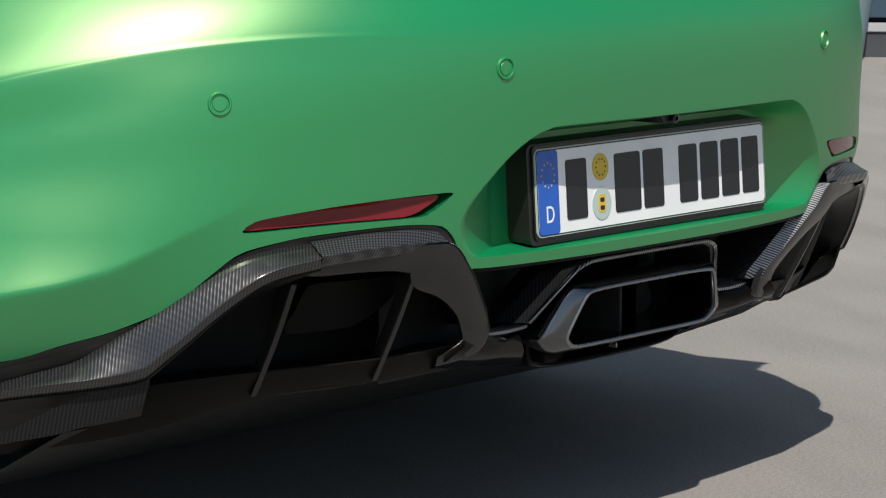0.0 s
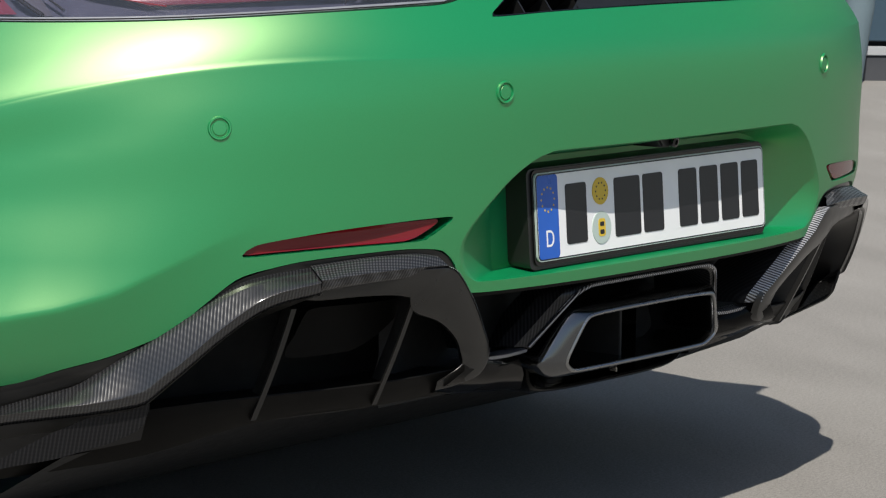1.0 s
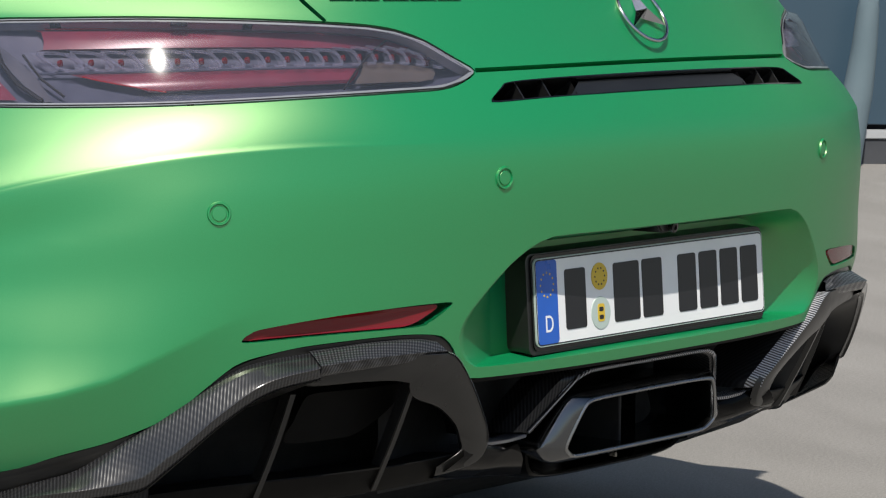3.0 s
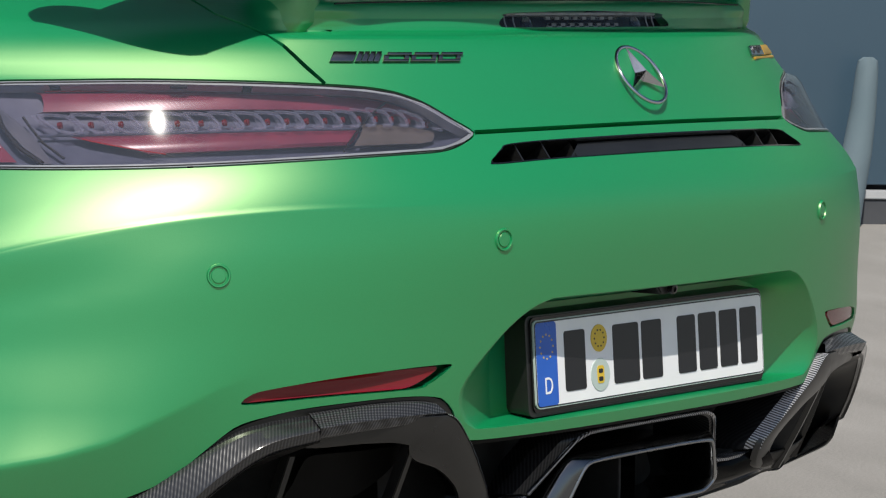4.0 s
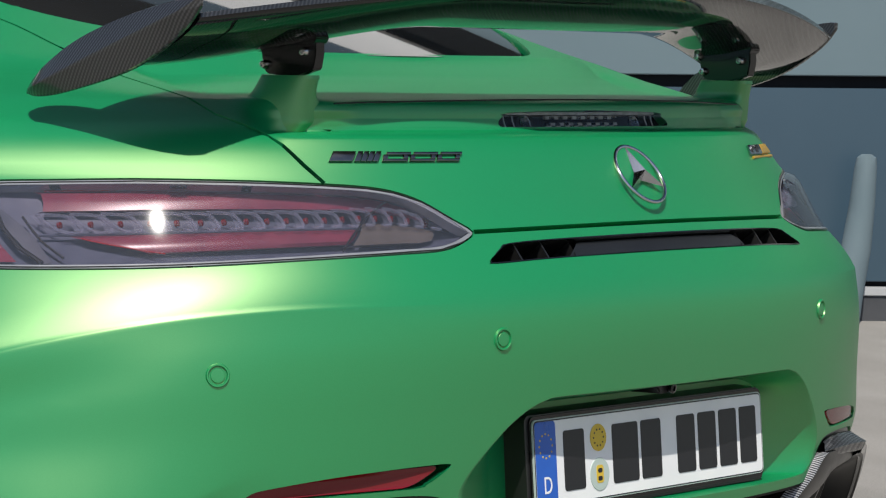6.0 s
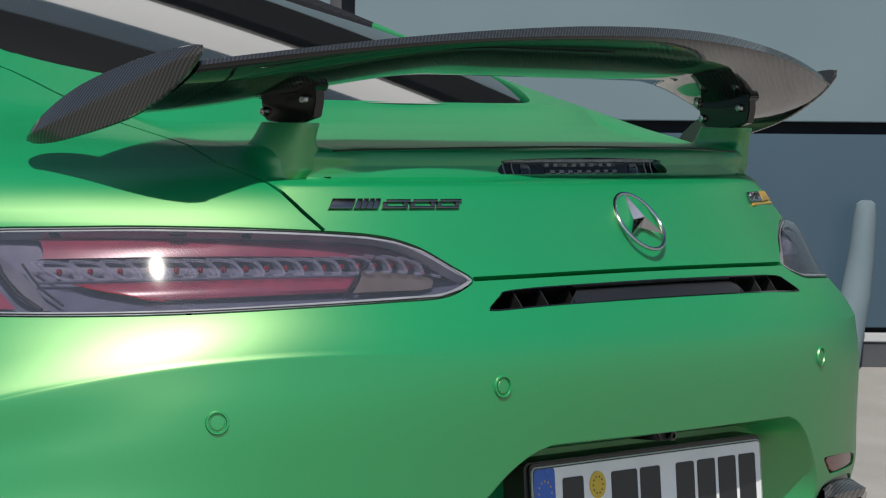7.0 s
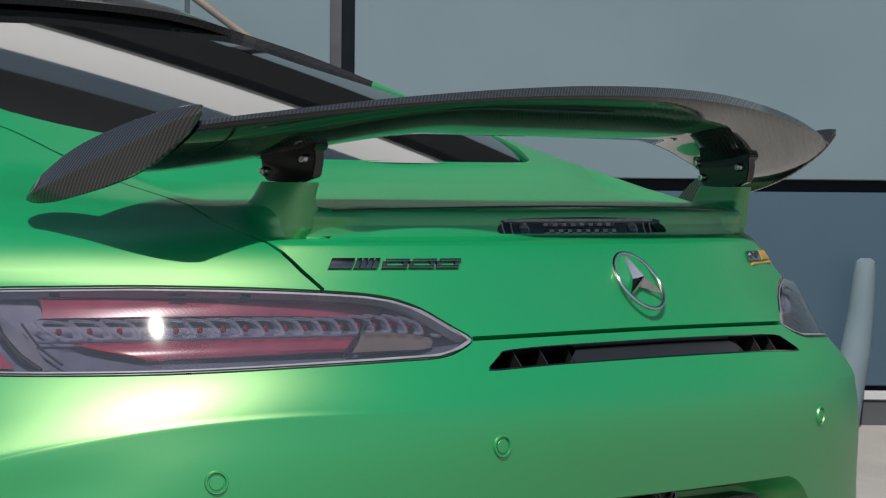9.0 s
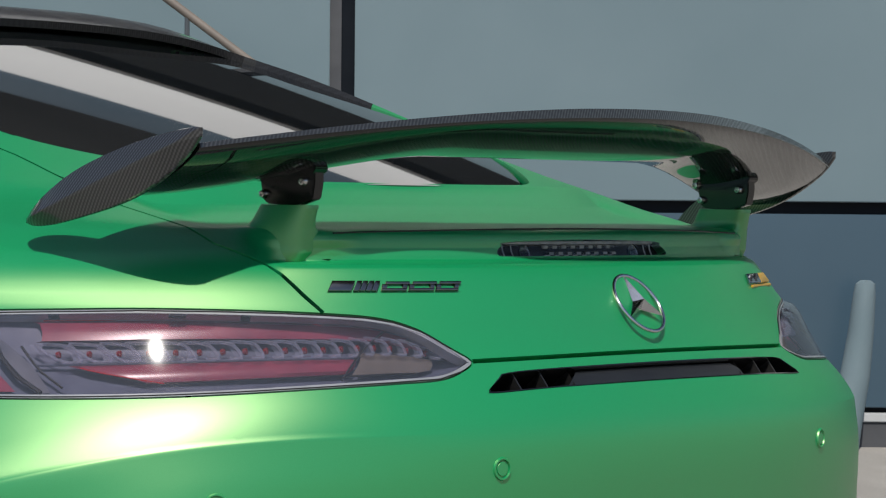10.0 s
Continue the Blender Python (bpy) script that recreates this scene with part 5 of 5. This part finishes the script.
# ---------------------------------------------------------------- ground and building
def asphalt_material():
    m = material("asphalt", (0.2, 0.19, 0.18), 0.85)
    grit = noise_tex(m, 160.0, 4.0)
    patch = noise_tex(m, 0.9, 4.0)
    mix = node(m, "MixRGB", Fac=0.45)
    wire(m, ramp(m, grit, (0.184, 0.175, 0.161), (0.313, 0.299, 0.276)), mix.inputs[1])
    wire(m, ramp(m, patch, (0.212, 0.202, 0.189), (0.304, 0.290, 0.271)), mix.inputs[2])
    # worn streaks
    stretch = node(m, "VectorMath")
    stretch.operation = "MULTIPLY"
    stretch.inputs[1].default_value = (2.2, 0.5, 1)
    turn = node(m, "VectorRotate")
    turn.inputs["Angle"].default_value = radians(38)
    wire(m, coords(m), turn.inputs["Vector"])
    wire(m, turn.outputs[0], stretch.inputs[0])
    streak = node(m, "MixRGB", Fac=0.20)
    streak.blend_type = "OVERLAY"
    wire(m, mix.outputs[0], streak.inputs[1])
    wire(m, ramp(m, noise_tex(m, 3.0, 6.0, stretch.outputs[0]), (0.36, 0.36, 0.36), (0.62, 0.62, 0.62), 0.35, 0.65), streak.inputs[2])
    # fine light and dark stones
    stone = noise_tex(m, 420.0, 2.0)
    fleck = node(m, "MixRGB", Fac=0.62)
    fleck.blend_type = "OVERLAY"
    wire(m, streak.outputs[0], fleck.inputs[1])
    wire(m, ramp(m, stone, (0.30, 0.30, 0.30), (0.72, 0.72, 0.72), 0.3, 0.75), fleck.inputs[2])
    wire(m, fleck.outputs[0], bsdf(m).inputs["Base Color"])
    bsdf(m).inputs["Specular IOR Level"].default_value = 0.12
    bump(m, grit, 0.3, 0.002)
    return m


GROUND_Z = 0.05
ground = mesh_object("ground", [(-300, -300, GROUND_Z), (300, -300, GROUND_Z), (300, 300, GROUND_Z), (-300, 300, GROUND_Z)], [(0, 1, 2, 3)], asphalt_material())
tagged(ground, "pale grey worn asphalt of a wide forecourt", "ground", kind="structure")

FACE = Vector((-3.53, -2.165, GROUND_Z)) + FLAT * 13.257    # a point at the foot of the facade
K = 0.9303


def up(z):
    return .985 + (z - .985) * K


def facade_box(right0, right1, z0, z1, out0, out1, bevel=0.0):
    """A box on the facade: metres along it, height over the car's datum, and out towards the car."""
    right0, right1, z0, z1 = right0 * K, right1 * K, up(z0), up(z1)
    bm = box((0, 0, 0), (right1 - right0, out1 - out0, z1 - z0), bevel)
    turn = Matrix((SIDE, -FLAT, Vector((0, 0, 1)))).transposed()
    c = Vector((FACE.x, FACE.y, 0)) + SIDE * ((right0 + right1) / 2) - FLAT * ((out0 + out1) / 2) + Vector((0, 0, (z0 + z1) / 2))
    bmesh.ops.transform(bm, matrix=Matrix.Translation(c) @ turn.to_4x4(), verts=bm.verts)
    return bm


# broad tone patches here paint soft reflections on the metal panels, not wear
PANEL_UP = worn_material("pale_slate_panel", (0.094, 0.139, 0.161), (0.134, 0.184, 0.207), 0.30, 0.55)
PANEL_LOW = worn_material("slate_blue_panel", (0.032, 0.062, 0.090), (0.050, 0.086, 0.119), 0.30, 0.55)
DARK = worn_material("dark_mullion", (0.003, 0.005, 0.008), (0.006, 0.008, 0.012), 0.5, 5.0)
bsdf(DARK).inputs["Specular IOR Level"].default_value = 0.1
KERB = worn_material("dark_kerb", (0.035, 0.038, 0.045), (0.055, 0.058, 0.065), 0.7, 6.0)
SILL = worn_material("pale_sill", (0.34, 0.35, 0.36), (0.44, 0.45, 0.46), 0.6, 6.0)
# colours of the added bands that only show mirrored in the car
DARK_BAND = worn_material("dark_mirrored_band", (0.006, 0.007, 0.008), (0.010, 0.011, 0.012), 0.5, 0.5)
WHITE_BAND = worn_material("unseen_white_band", (0.74, 0.74, 0.74), (0.80, 0.80, 0.80), 0.5, 1.0)
DARK_BAND.node_tree.nodes["Principled BSDF"].inputs["Specular IOR Level"].default_value = 0.08
building = thing("building", FACE, "modern building with slate blue metal and glass facade", "building", kind="structure")
for a, b in ((-4.5, -.505), (-.395, 3.6), (3.66, 9)):
    part("wall_panel", facade_box(a, b, 1.052, 3.3, -.3, 0, .004), PANEL_UP, building)
for a, b in ((-4.5, -2.46), (-2.44, 3.0), (3.02, 9)):
    part("wall_panel", facade_box(a, b, .150, .999, -.3, .01, .004), PANEL_LOW, building)
part("mullion", facade_box(-4.5, 9, .999, 1.052, -.3, -.05), DARK, building)
part("mullion", facade_box(-.505, -.455, 1.052, 3.3, -.3, -.03), KERB, building)
part("mullion", facade_box(-.455, -.395, 1.052, 3.3, -.3, -.04), DARK, building)
part("base_joint", facade_box(-4.5, 9, .128, .150, -.3, -.03), DARK, building)
part("base_sill", facade_box(-4.5, 9, .090, .128, -.3, .06, .004), SILL, building)
part("base_kerb", facade_box(-4.5, 9, -.06, .090, -.3, .05, .004), KERB, building)
# unseen bands high on the facade, added to be mirrored in glass and roof
part("unseen_dark_band", facade_box(-14, 16, 3.3, 4.72, -.3, .0), DARK_BAND, building)
part("unseen_white_band", facade_box(-14, 16, 4.72, 5.75, -.3, .25, .01), WHITE_BAND, building)
part("unseen_wall_band", facade_box(-14, 16, 5.75, 6.6, -.3, .0), PANEL_LOW, building)
part("unseen_dark_band", facade_box(-14, 16, 6.6, 9.5, -.3, .0), DARK_BAND, building)


# an added pale leaning post for a reflection in the facade, and a wooden handrail behind the car
def build_reflection_post():
    post = thing("post", FACE + SIDE * 1.665 - FLAT * .25, "pale grey-green leaning post standing in for a bright reflection in the facade", "post")
    loops = []
    for z, r, w in ((-.02, -.075, .085), (.10, -.055, .080), (.30, -.01, .066), (.50, .015, .056), (.66, .028, .048), (.70, .031, .042), (.715, .032, .022)):
        c = FACE + SIDE * (1.79 + r) * K - FLAT * .25
        loops.append([Vector((c.x, c.y, up(z))) + SIDE * (w * K * math.cos(a)) + FLAT * (.06 * math.sin(a)) for a in np.linspace(0, 2 * math.pi, 25)[:-1]])
    part("shaft", tube_loops(loops), worn_material("pale_reflection", (0.105, 0.150, 0.172), (0.130, 0.178, 0.200), 0.8, 4.0), post)


def build_handrail():
    rail = thing("handrail", FACE + SIDE * -1.3 - FLAT * .3, "sloping wooden handrail on a thin steel post", "handrail")
    wood = worn_material("rail_wood", (0.115, 0.098, 0.084), (0.155, 0.132, 0.112), 0.6, 10.0)
    base = Vector((FACE.x, FACE.y, 0)) - FLAT * .3
    a, b = base + SIDE * -1.50 + Vector((0, 0, up(2.21))), base + SIDE * -.558 + Vector((0, 0, up(1.46)))
    part("rail", rod([a, a * .5 + b * .5, b], .017, 10), wood, rail, "brown wooden rail")
    for t in (.50, .985):
        q = a * (1 - t) + b * t
        part("rail_post", rod([Vector((q.x, q.y, GROUND_Z)), q], .010, 8), worn_material("grey_steel", (0.10, 0.11, 0.12), (0.14, 0.15, 0.16), 0.4, 8.0, 0.8), rail)


build_reflection_post()
build_handrail()
